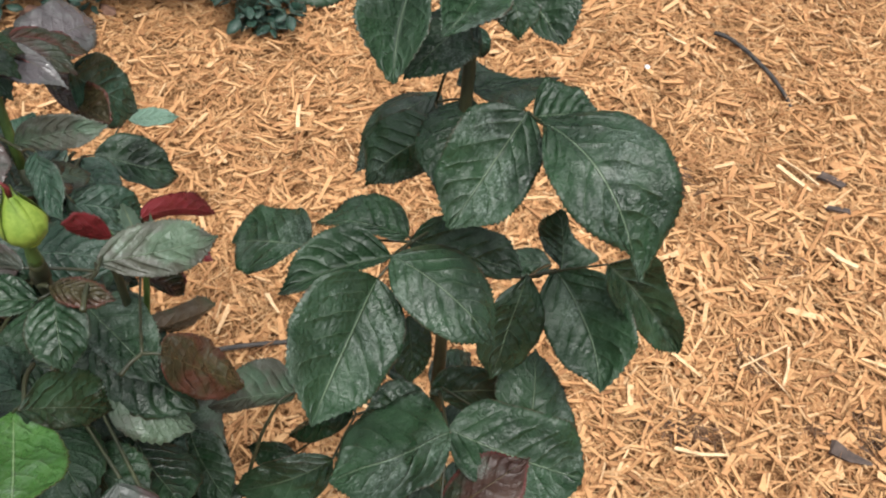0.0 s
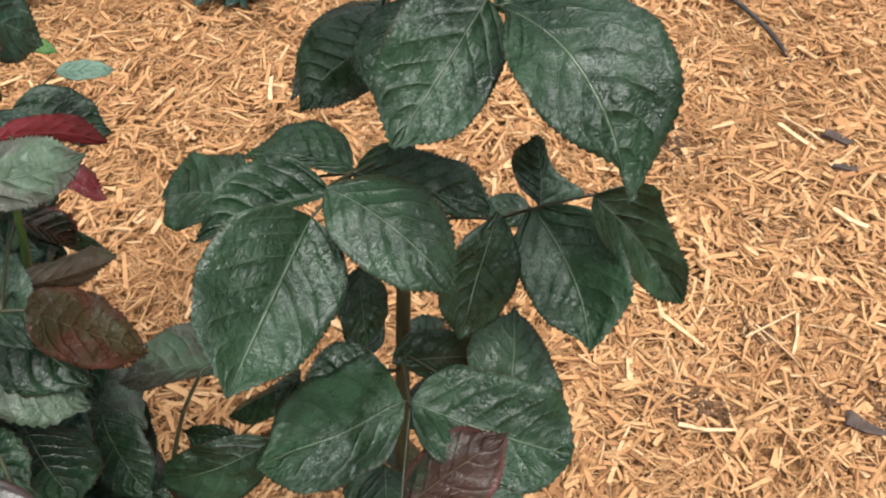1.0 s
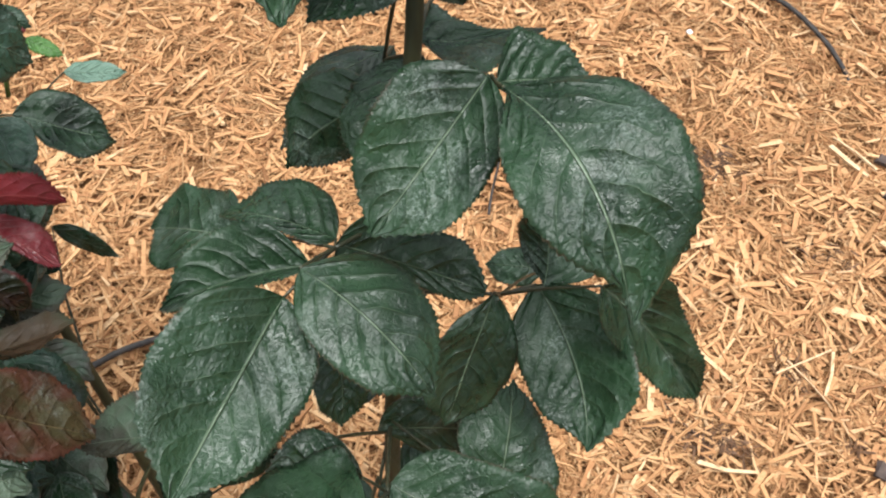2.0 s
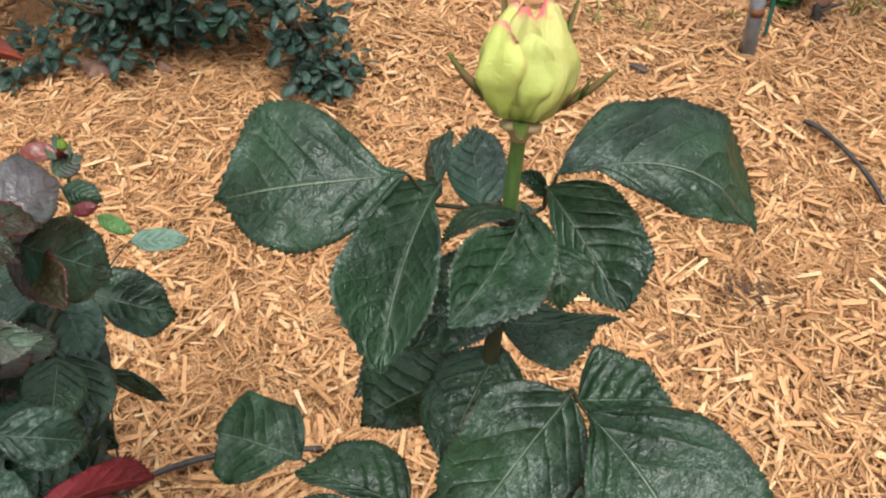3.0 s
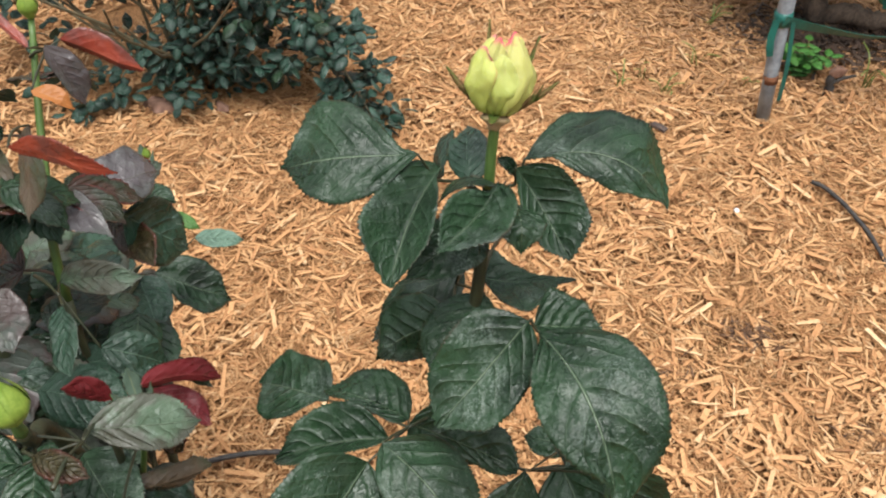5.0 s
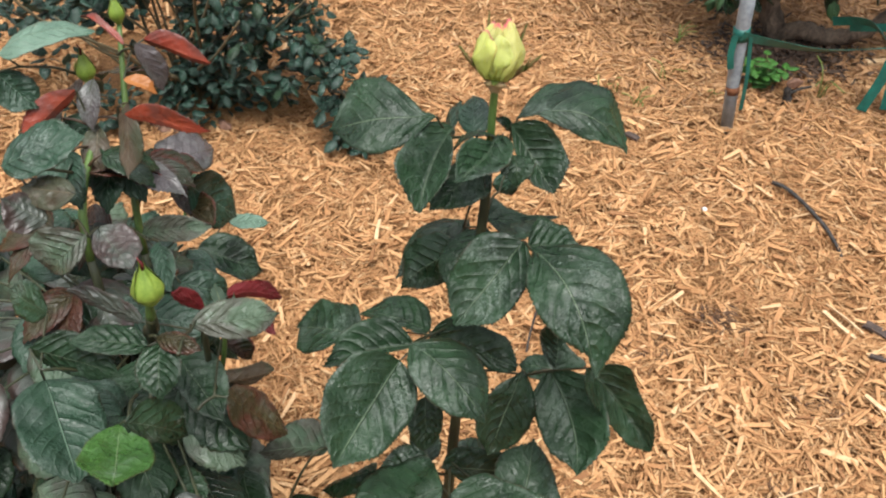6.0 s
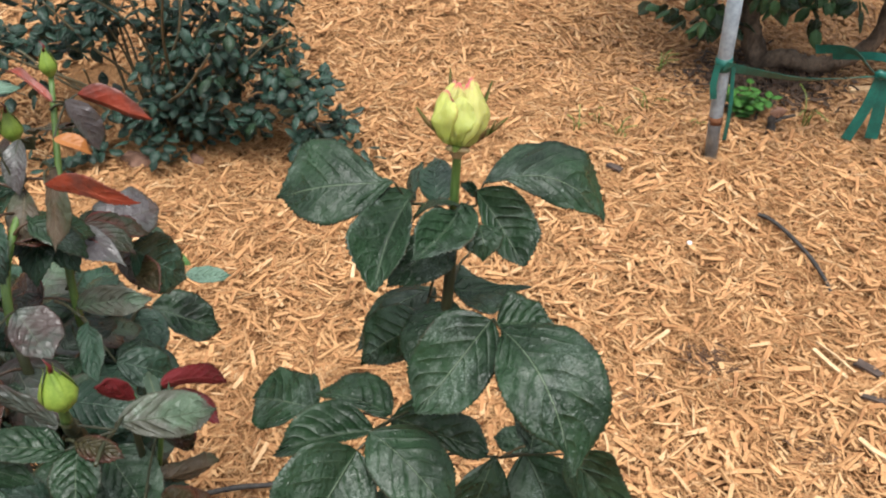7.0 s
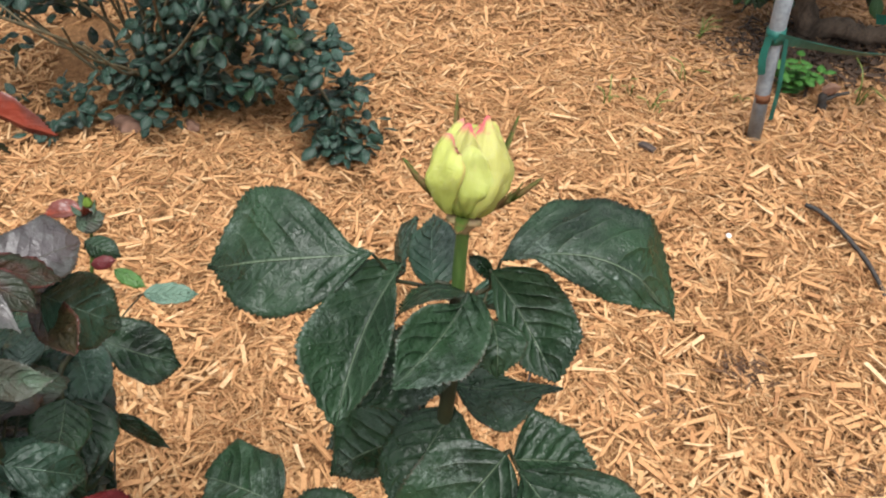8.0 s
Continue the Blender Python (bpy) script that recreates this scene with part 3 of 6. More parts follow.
def sepal_path_data(points, width, seed, lobes=0, facing=None):
    """A narrow pointed sepal along a bent path, keeled, with thread-like lobes."""
    path = smooth_path(points, 6)
    n = len(path)
    verts, faces = [], []
    axis_c = Vector((0.034, 0.366, 0.892)) - Vector((0.0, 0.26, 0.0))
    for i, p in enumerate(path):
        s = i / (n - 1)
        t = (path[min(i + 1, n - 1)] - path[max(i - 1, 0)]).normalized()
        inn = Vector(facing) if facing else (axis_c - p).normalized()
        sd = t.cross(inn).normalized()
        nn = sd.cross(t).normalized()
        h = width * (0.55 + 0.45 * math.sin(min(1, s * 3) * 1.57)) * (1 - s) ** 0.8 + 0.0003
        keel = 0.55 * h
        verts += [p - sd * h + nn * keel, p - nn * 0.0006, p + sd * h + nn * keel, p + nn * 0.0003]
    for i in range(n - 1):
        for k2 in range(4):
            faces.append((i * 4 + k2, i * 4 + (k2 + 1) % 4, (i + 1) * 4 + (k2 + 1) % 4, (i + 1) * 4 + k2))
    faces += [(3, 2, 1, 0), tuple((n - 1) * 4 + q for q in range(4))]
    rng = random.Random(seed)
    for q in range(lobes):
        i = int(n * (0.22 + 0.17 * q))
        p = path[i]
        d = (path[min(i + 1, n - 1)] - path[i - 1]).normalized()
        e = p + d * 0.004 + Vector((rng.uniform(-0.002, 0.002), 0, rng.uniform(0.005, 0.008)))
        v, f = tube_data([p, (p + e) / 2 + Vector((0, 0, 0.0006)), e], (0.0010, 0.0002), 5)
        b = len(verts)
        verts += v
        faces += [tuple(x + b for x in g) for g in f]
    return verts, faces


# the half-open bud, leaning slightly back
BUD_AT = Vector((0.0325, 0.3548, 0.8760)) - Vector((0.0, 0.26, 0.0))
bud_axis = (Vector((0.0357, 0.3762, 0.9095)) - Vector((0.0325, 0.3548, 0.8760))).normalized()
bud_x = (Vector((1, 0, 0)) - bud_axis * bud_axis.x).normalized()
bud_m = Matrix.Translation(BUD_AT) @ Matrix((bud_x, bud_axis.cross(bud_x), bud_axis)).transposed().to_4x4()
rosebud = part("rosebud", mesh_from("rosebud", *tube_data([bud_m @ Vector((0, 0, z)) for z in (-0.004, -0.0015, 0.0015, 0.006, 0.02, 0.031, 0.034)], [0.0028, 0.0042, 0.0050, 0.0072, 0.0105, 0.0065, 0.003], 16)), PETAL_IN, main_rose, "half-open rosebud, yellow-green with pink petal tips")
R, H = 0.0136, 0.0378
for q, (az, span, out, low, tall, flare, mt) in enumerate((
        (40, 150, -0.0024, 0.10, 0.90, 0.0012, PETAL_IN), (160, 150, -0.0022, 0.10, 0.88, 0.0010, PETAL_IN), (280, 150, -0.0020, 0.10, 0.94, 0.0010, PETAL_IN),
        (90, 150, -0.0006, 0.055, 0.88, 0.0012, PETAL), (350, 120, -0.0002, 0.055, 0.98, 0.0006, PETAL), (240, 110, -0.0004, 0.055, 0.95, 0.0016, PETAL_IN),
        (184, 115, 0.0004, 0.045, 0.97, 0.0012, PETAL), (306, 112, 0.0010, 0.045, 1.05, 0.0020, PETAL_IN), (268, 84, 0.0012, 0.035, 0.72, -0.0008, PETAL_LOW), (214, 104, 0.0026, 0.045, 0.84, 0.0024, PETAL))):
    v, f, uv = petal_data(bud_m, R, H, az, span, out, low, tall, flare, q + 3)
    part("petal", mesh_from("petal", v, f, uv), mt, rosebud)
hip = tube_data([bud_m @ Vector((0, 0, z)) for z in (-0.0060, -0.0042, -0.0028, -0.0016, -0.0003, 0.0014)], [0.0025, 0.0030, 0.0048, 0.0068, 0.0068, 0.0046], 18, 0.06, random.Random(3))
part("calyx", mesh_from("calyx", *hip), COLLAR, rosebud, "brownish green calyx")
for q, (a, bend, ln) in enumerate(((196, 0.85, 0.023), (344, 0.85, 0.025), (55, 0.36, 0.038), (122, 0.30, 0.042), (270, 1.9, 0.007))):
    ca, sa = math.cos(radians(a)), math.sin(radians(a))
    pts = []
    for s in (0.0, 0.3, 0.65, 1.0):
        rad = 0.0050 + (0.0100 * min(1, s * 1.8) + bend * ln * s * s * 0.55)
        pts.append(bud_m @ Vector((rad * ca, rad * sa, 0.0008 + ln * s * (1.0 if bend < 0.6 else 0.80 if bend < 1 else -0.3) - 0.0012 * math.sin(s * 3))))
    part("sepal", mesh_from("sepal", *sepal_path_data(pts, (0.0047, 0.0042, 0.0036, 0.0034, 0.003)[q], q, 3 if q == 1 else 0, (0.1, 0.85, 0.5) if q < 2 else None)), SEPAL, rosebud, "green-brown pointed sepal")

stalk = leaf_stalk(main_rose, (0.0308, 0.352, 0.830), (0.002, 0.364, 0.826), [(-0.0060, 0.3616, 0.8441), (0.0045, 0.3702, 0.8302), (0.0045, 0.3741, 0.8212)])
leaflet(stalk, (-0.0060, 0.3616, 0.8441), (-0.0766, 0.3538, 0.8332), (-0.11, -0.48, 0.87), ((0.0159, 0.0329, 0.0263), (0.0174, 0.0235, 0.0138)), 0.0097, (0.0077, 0.0128), 'green', bend=-0.039, quilted=0.8)
leaflet(stalk, (0.0045, 0.3702, 0.8302), (-0.0074, 0.2949, 0.8207), (0.12, -0.12, 0.99), ((0.0145, 0.0181, 0.0209), (0.0048, 0.0126, 0.0137)), 0.0020, (0.0171, 0.0169), 'green', bend=0.045, quilted=0.8)
leaflet(stalk, (0.0045, 0.3741, 0.8212), (-0.0023, 0.4021, 0.8233), (-0.51, -0.26, 0.82), ((0.0051, 0.0128, 0.0087), (0.0082, 0.0082, 0.0049)), 0.0032, (0.0060, -0.0042), 'blue', bend=0.009, quilted=0.5)
stalk = leaf_stalk(main_rose, (0.031, 0.352, 0.828), (0.043, 0.362, 0.830), [(0.0430, 0.3598, 0.8430), (0.0469, 0.3647, 0.8452), (0.0434, 0.3635, 0.8344)])
leaflet(stalk, (0.0430, 0.3598, 0.8430), (0.0733, 0.3312, 0.8117), (-0.02, -0.88, 0.48), ((0.0050, 0.0079, 0.0073), (0.0198, 0.0211, 0.0183)), -0.0076, (0.0015, -0.0042), 'green', bend=0.009, quilted=0.8)
leaflet(stalk, (0.0469, 0.3647, 0.8452), (0.1196, 0.3586, 0.8320), (0.15, -0.14, 0.98), ((0.0032, 0.0112, 0.0080), (0.0329, 0.0312, 0.0301)), 0.0124, (0.0069, 0.0122), 'green', bend=-0.043, droop=0.16)
leaflet(stalk, (0.0434, 0.3635, 0.8344), (0.0329, 0.3692, 0.8402), (0.26, -0.41, 0.87), (0.0021, 0.0048), 0.0039, 0.0066, 'green')
stalk = leaf_stalk(main_rose, (0.0308, 0.352, 0.836), (0.034, 0.348, 0.84), [(0.0357, 0.3467, 0.8436)])
leaflet(stalk, (0.0357, 0.3467, 0.8436), (0.0137, 0.2995, 0.8428), (0.17, -0.08, 0.98), ((0.0046, 0.0109, 0.0075), (0.0153, 0.0194, 0.0194)), -0.0054, (0.0076, 0.0103), 'green', bend=-0.036)
leaflet(stalk, (0.0351, 0.3474, 0.8416), (0.0075, 0.3377, 0.8335), (-0.10, -0.20, 0.97), (0.0080, 0.0075), 0.0100, (0.0030, 0.0150), 'green', quilted=0.5)
stalk = leaf_stalk(main_rose, (0.031, 0.353, 0.836), (0.022, 0.352, 0.842), [(0.0217, 0.3497, 0.8379)])
leaflet(stalk, (0.0217, 0.3497, 0.8379), (0.0149, 0.3885, 0.8447), (-0.32, -0.11, 0.94), ((0.0103, 0.0110, 0.0070), (0.0072, 0.0107, 0.0067)), 0.0027, (0.0020, 0.0010), 'blue', bend=-0.002, quilted=0.5)
stalk = leaf_stalk(main_rose, (0.0305, 0.351, 0.826), (0.04, 0.351, 0.827), [(0.0453, 0.3464, 0.8287)])
leaflet(stalk, (0.0453, 0.3464, 0.8287), (0.0501, 0.3235, 0.8215), (0.15, -0.27, 0.95), (0.0120, 0.0120), 0.0075, 0.0075, 'green')
stalk = leaf_stalk(main_rose, (0.03, 0.351, 0.815), (0.03, 0.35, 0.816), [(0.0300, 0.3480, 0.8150)])
leaflet(stalk, (0.0300, 0.3480, 0.8150), (-0.0040, 0.3120, 0.8080), (0.00, -0.30, 0.95), (0.0170, 0.0170), 0.0040, 0.0040, 'green')
stalk = leaf_stalk(main_rose, (0.028, 0.343, 0.77), (0.034, 0.42, 0.735), [(0.0367, 0.4700, 0.7178)])
leaflet(stalk, (0.0367, 0.4700, 0.7178), (0.0425, 0.4598, 0.6985), (-0.24, -0.89, 0.40), (0.0127, 0.0094), 0.0037, 0.0062, 'blue')
stalk = leaf_stalk(main_rose, (0.0295, 0.35, 0.812), (0.0106, 0.375, 0.735), [(0.0133, 0.3895, 0.7302), (0.0138, 0.3365, 0.7497), (0.0310, 0.3450, 0.7640)])
leaflet(stalk, (0.0133, 0.3895, 0.7302), (-0.0388, 0.3513, 0.7008), (-0.39, -0.34, 0.86), ((0.0138, 0.0172, 0.0102), (0.0165, 0.0188, 0.0129)), 0.0115, (0.0068, 0.0040), 'green', bend=0.002)
leaflet(stalk, (0.0138, 0.3365, 0.7497), (-0.0309, 0.3302, 0.7107), (-0.53, -0.61, 0.58), ((0.0214, 0.0223, 0.0156), (0.0126, 0.0126, 0.0073)), 0.0046, (0.0020, -0.0075), 'green', bend=0.037)
leaflet(stalk, (0.0310, 0.3450, 0.7640), (0.0110, 0.2970, 0.7460), (-0.10, -0.50, 0.85), (0.0200, 0.0210), 0.0030, 0.0000, 'green')
stalk = leaf_stalk(main_rose, (0.0255, 0.336, 0.742), (0.058, 0.316, 0.782), [(0.0567, 0.3117, 0.7861), (0.0622, 0.3035, 0.7885), (0.0595, 0.3111, 0.7824)], bow=-0.22)
leaflet(stalk, (0.0567, 0.3117, 0.7861), (0.0174, 0.2666, 0.7504), (0.09, -0.67, 0.74), ((0.0260, 0.0252, 0.0186), (0.0178, 0.0207, 0.0167)), -0.0015, (0.0033, 0.0117), 'green', bend=-0.006)
leaflet(stalk, (0.0622, 0.3035, 0.7885), (0.1058, 0.2312, 0.7550), (0.01, -0.49, 0.87), ((0.0168, 0.0236, 0.0083), (0.0330, 0.0333, 0.0261)), 0.0139, (0.0209, 0.0150), 'green', bend=-0.077, quilted=2.2)
leaflet(stalk, (0.0595, 0.3111, 0.7824), (0.0940, 0.3134, 0.7830), (-0.01, 0.06, 1.00), ((0.0101, 0.0115, 0.0078), (0.0175, 0.0148, 0.0092)), 0.0026, (0.0058, 0.0109), 'green', bend=0.002)
stalk = leaf_stalk(main_rose, (0.027, 0.342, 0.765), (0.029, 0.36, 0.758), [(0.0224, 0.3617, 0.7606)])
leaflet(stalk, (0.0224, 0.3617, 0.7606), (0.0795, 0.3620, 0.7668), (-0.23, 0.18, 0.96), ((0.0151, 0.0281, 0.0081), (0.0183, 0.0075, 0.0042)), -0.0040, (-0.0014, 0.0005), 'green', bend=0.008)
stalk = leaf_stalk(main_rose, (0.019, 0.315, 0.69), (-0.002, 0.286, 0.715), [(-0.0741, 0.3510, 0.6282), (-0.0041, 0.2966, 0.7062), (-0.0133, 0.2844, 0.7043), (-0.0196, 0.2637, 0.7121), (-0.0120, 0.2681, 0.7258), (-0.0029, 0.2911, 0.7103)])
leaflet(stalk, (-0.0741, 0.3510, 0.6282), (-0.1386, 0.3774, 0.5994), (-0.49, -0.11, 0.86), ((0.0263, 0.0266, 0.0292), (0.0120, 0.0265, 0.0158)), -0.0001, (0.0025, 0.0053), 'green', bend=0.011)
leaflet(stalk, (-0.0041, 0.2966, 0.7062), (-0.0579, 0.3117, 0.7024), (-0.06, 0.01, 1.00), ((0.0211, 0.0211, 0.0134), (0.0080, 0.0055, 0.0060)), 0.0042, (0.0039, 0.0066), 'green', bend=0.007)
leaflet(stalk, (-0.0133, 0.2844, 0.7043), (-0.0762, 0.2662, 0.6931), (0.02, -0.65, 0.76), ((0.0220, 0.0212, 0.0125), (0.0035, 0.0042, 0.0044)), 0.0002, (0.0051, 0.0178), 'green', bend=0.048)
leaflet(stalk, (-0.0196, 0.2637, 0.7121), (-0.0472, 0.1832, 0.7025), (0.55, -0.30, 0.78), ((0.0311, 0.0337, 0.0246), (0.0237, 0.0242, 0.0162)), -0.0063, (0.0011, 0.0034), 'green', bend=-0.007)
leaflet(stalk, (-0.0120, 0.2681, 0.7258), (0.0418, 0.2279, 0.7023), (0.17, -0.46, 0.87), ((0.0182, 0.0213, 0.0147), (0.0227, 0.0235, 0.0155)), 0.0065, (0.0078, -0.0055), 'green', bend=-0.050)
leaflet(stalk, (-0.0029, 0.2911, 0.7103), (0.0593, 0.2807, 0.6936), (0.06, -0.67, 0.74), ((0.0162, 0.0087, 0.0090), (0.0181, 0.0181, 0.0176)), -0.0098, (-0.0089, -0.0102), 'green', bend=0.003)
stalk = leaf_stalk(main_rose, (0.015, 0.3, 0.655), (0.066, 0.3, 0.662), [(0.0628, 0.2866, 0.6845), (0.0830, 0.3057, 0.6632), (0.0860, 0.3026, 0.6663), (0.1069, 0.2839, 0.6973), (0.0935, 0.3637, 0.5896)])
leaflet(stalk, (0.0628, 0.2866, 0.6845), (0.0439, 0.2453, 0.6346), (0.50, -0.76, 0.42), ((0.0158, 0.0241, 0.0167), (0.0159, 0.0206, 0.0180)), 0.0010, (0.0046, 0.0045), 'green', bend=0.008)
leaflet(stalk, (0.0830, 0.3057, 0.6632), (0.1053, 0.2349, 0.6386), (-0.47, -0.35, 0.81), ((0.0195, 0.0228, 0.0137), (0.0277, 0.0308, 0.0268)), -0.0094, (0.0011, -0.0017), 'green', bend=-0.053)
leaflet(stalk, (0.0860, 0.3026, 0.6663), (0.0847, 0.3289, 0.6921), (-0.39, -0.70, 0.60), ((0.0190, 0.0068, 0.0041), (0.0100, 0.0175, 0.0140)), -0.0070, (-0.0126, -0.0128), 'green', bend=-0.002)
leaflet(stalk, (0.1069, 0.2839, 0.6973), (0.1619, 0.2683, 0.6249), (0.36, -0.84, 0.40), ((0.0144, 0.0149, 0.0120), (0.0211, 0.0144, 0.0113)), -0.0063, (0.0039, 0.0075), 'green', bend=-0.037)
leaflet(stalk, (0.0935, 0.3637, 0.5896), (0.0599, 0.3690, 0.5860), (0.00, -0.30, 0.95), (0.0120, 0.0120), 0.0030, 0.0020, 'green')
stalk = leaf_stalk(main_rose, (0.014, 0.295, 0.64), (0.0, 0.27, 0.665), [(-0.0053, 0.2737, 0.6594)])
leaflet(stalk, (-0.0053, 0.2737, 0.6594), (-0.0033, 0.2443, 0.6322), (0.50, -0.57, 0.65), (0.0141, 0.0142), 0.0006, 0.0010, 'green')
stalk = leaf_stalk(main_rose, (0.011, 0.285, 0.555), (0.018, 0.222, 0.612), [(0.0187, 0.1906, 0.6800), (0.0184, 0.2283, 0.6059), (0.0131, 0.1746, 0.6027), (0.0114, 0.2137, 0.6538)])
leaflet(stalk, (0.0187, 0.1906, 0.6800), (-0.0441, 0.1726, 0.6626), (-0.33, 0.29, 0.90), ((0.0411, 0.0337, 0.0252), (0.0284, 0.0264, 0.0190)), -0.0025, (0.0019, -0.0041), 'green', bend=0.022, quilted=1.2)
leaflet(stalk, (0.0184, 0.2283, 0.6059), (0.1014, 0.2066, 0.5816), (0.14, -0.29, 0.95), ((0.0242, 0.0251, 0.0251), (0.0262, 0.0283, 0.0290)), 0.0015, (0.0095, 0.0142), 'green', bend=0.035)
leaflet(stalk, (0.0131, 0.1746, 0.6027), (0.0665, 0.2107, 0.6057), (-0.10, 0.09, 0.99), ((0.0234, 0.0215, 0.0129), (0.0162, 0.0207, 0.0129)), -0.0008, (-0.0013, -0.0019), 'maroon', bend=0.009)
leaflet(stalk, (0.0114, 0.2137, 0.6538), (-0.0293, 0.2097, 0.6573), (0.13, -0.85, 0.51), (0.0161, 0.0069), -0.0064, -0.0107, 'green')
stalk = leaf_stalk(main_rose, (0.011, 0.284, 0.55), (0.011, 0.275, 0.575), [(0.0059, 0.2690, 0.5723), (0.0703, 0.2311, 0.5747)])
leaflet(stalk, (0.0059, 0.2690, 0.5723), (0.0691, 0.2655, 0.5781), (-0.03, -0.86, 0.50), ((0.0103, 0.0200, 0.0240), (0.0177, 0.0170, 0.0168)), -0.0051, (-0.0042, -0.0061), 'green', bend=-0.001)
leaflet(stalk, (0.0703, 0.2311, 0.5747), (0.0769, 0.2919, 0.5934), (0.28, -0.31, 0.91), ((0.0300, 0.0236, 0.0140), (0.0191, 0.0269, 0.0161)), 0.0020, (0.0017, 0.0030), 'green', bend=-0.004)
stalk = leaf_stalk(main_rose, (0.01, 0.282, 0.54), (-0.04, 0.245, 0.59), [(-0.0419, 0.2495, 0.5925), (-0.0848, 0.2411, 0.5406), (-0.0488, 0.2048, 0.6149)])
leaflet(stalk, (-0.0419, 0.2495, 0.5925), (-0.0881, 0.2450, 0.5590), (-0.52, -0.47, 0.71), ((0.0070, 0.0035, 0.0042), (0.0105, 0.0121, 0.0094)), 0.0025, (-0.0064, 0.0000), 'green', bend=0.011)
leaflet(stalk, (-0.0848, 0.2411, 0.5406), (-0.1188, 0.2471, 0.5368), (-0.20, -0.73, 0.66), (0.0080, 0.0129), 0.0018, 0.0030, 'green')
leaflet(stalk, (-0.0488, 0.2048, 0.6149), (-0.1112, 0.1953, 0.5872), (-0.09, -0.87, 0.49), (0.0166, 0.0192), 0.0038, 0.0064, 'green')

# small reddish shoot in the leaf axil under the bud
tube("shoot", [(0.0335, 0.349, 0.832), (0.037, 0.347, 0.838), (0.0395, 0.346, 0.846)], (0.0016, 0.0004), RED_STALK, main_rose, "small reddish new shoot", sides=7)

# ---------------------------------------------------------------- the rose beside it
left_rose = thing("rose_bush", (-0.23, 0.30, 0.0), "dense rose bush with red new shoots and tight green buds", "rose bush")
CANES = (
    ((-0.24, 0.31, -0.02), (-0.245, 0.33, 0.45), (-0.241, 0.355, 0.70), (-0.250, 0.40, 0.78), (-0.260, 0.452, 0.846)),
    ((-0.23, 0.30, -0.02), (-0.245, 0.29, 0.45), (-0.250, 0.305, 0.74), (-0.262, 0.375, 0.797), (-0.271, 0.405, 0.824)),
    ((-0.21, 0.30, -0.02), (-0.205, 0.29, 0.40), (-0.190, 0.255, 0.70), (-0.152, 0.210, 0.790), (-0.141, 0.200, 0.826)),
    ((-0.22, 0.31, -0.02), (-0.235, 0.36, 0.35), (-0.262, 0.42, 0.58), (-0.285, 0.48, 0.575)),
    ((-0.20, 0.29, -0.02), (-0.165, 0.24, 0.35), (-0.150, 0.235, 0.62), (-0.138, 0.238, 0.765)),
)
for q, c in enumerate(CANES):
    pth = smooth_path(c, 8)
    cut = (16, 16, 5, 8, 8)[q]
    tube("cane", pth[:-cut], (0.0058, 0.0033), CANE, left_rose, sides=10, knobs=0.04, rng=random.Random(q))
    tube("young_stem", pth[-cut - 1:], (0.0032 if q < 2 else 0.0030, 0.0019), STEM if q < 3 else CANE, left_rose, "green young stem" if q < 3 else "dark young stem", sides=10)


def green_bud(parent, at, axis, length, radius):
    """A tight green bud with closed sepals and a red tip."""
    o = parent_origin(parent)
    ax = Vector(axis).normalized()
    base = Vector(at) - o
    prof = ((0, 0.35), (0.10, 0.62), (0.16, 0.55), (0.24, 0.92), (0.40, 1.0), (0.58, 0.82), (0.76, 0.50), (0.92, 0.22), (1.0, 0.06))
    path = [base + ax * (s * length) for s, _ in prof]
    bud = part("bud", mesh_from("bud", *tube_data(path, [radius * w for _, w in prof], 16)), YOUNG, parent, "tight light green rosebud")
    m = Matrix.Translation(base) @ ax.to_track_quat("Z", "Y").to_matrix().to_4x4()
    for q in range(5):
        a = q * 1.2566 + 0.4
        verts, faces = [], []
        n = 9
        for i in range(n):
            s = 0.14 + 0.98 * i / (n - 1)
            rad = radius * (0.62 if s < 0.2 else 1.0 - 1.05 * abs(min(s, 1) - 0.40) ** 1.3 * 1.4) * 1.04 + 0.0004
            rad = max(rad, 0.0007)
            half = 0.62 * (1 - (i / (n - 1)) ** 1.5) + 0.04
            for e in (-1, 0, 1):
                w = a + half * e
                verts.append(m @ Vector((rad * (1.05 if e == 0 else 1.0) * math.cos(w), rad * (1.05 if e == 0 else 1.0) * math.sin(w), s * length)))
        for i in range(n - 1):
            for e in (0, 1):
                faces.append((i * 3 + e, i * 3 + e + 1, i * 3 + e + 4, i * 3 + e + 3))
        part("sepal", mesh_from("sepal", verts, faces), YOUNG, bud)
    tube("bud_tip", [o + base + ax * length * 0.93, o + base + ax * length * 1.12 + Vector((0.001, 0, 0)), o + base + ax * length * 1.28 - Vector((0.0012, 0, 0))], (0.0014, 0.0003), LEAF["deepred"], bud, "red tip", sides=6, origin=o)


green_bud(left_rose, (-0.260, 0.452, 0.846), (0.02, 0.10, 1), 0.020, 0.0056)
green_bud(left_rose, (-0.270, 0.405, 0.824), (0.0, 0.10, 1), 0.023, 0.0068)
green_bud(left_rose, (-0.138, 0.198, 0.826), (-0.02, 0.12, 1), 0.0245, 0.0081)

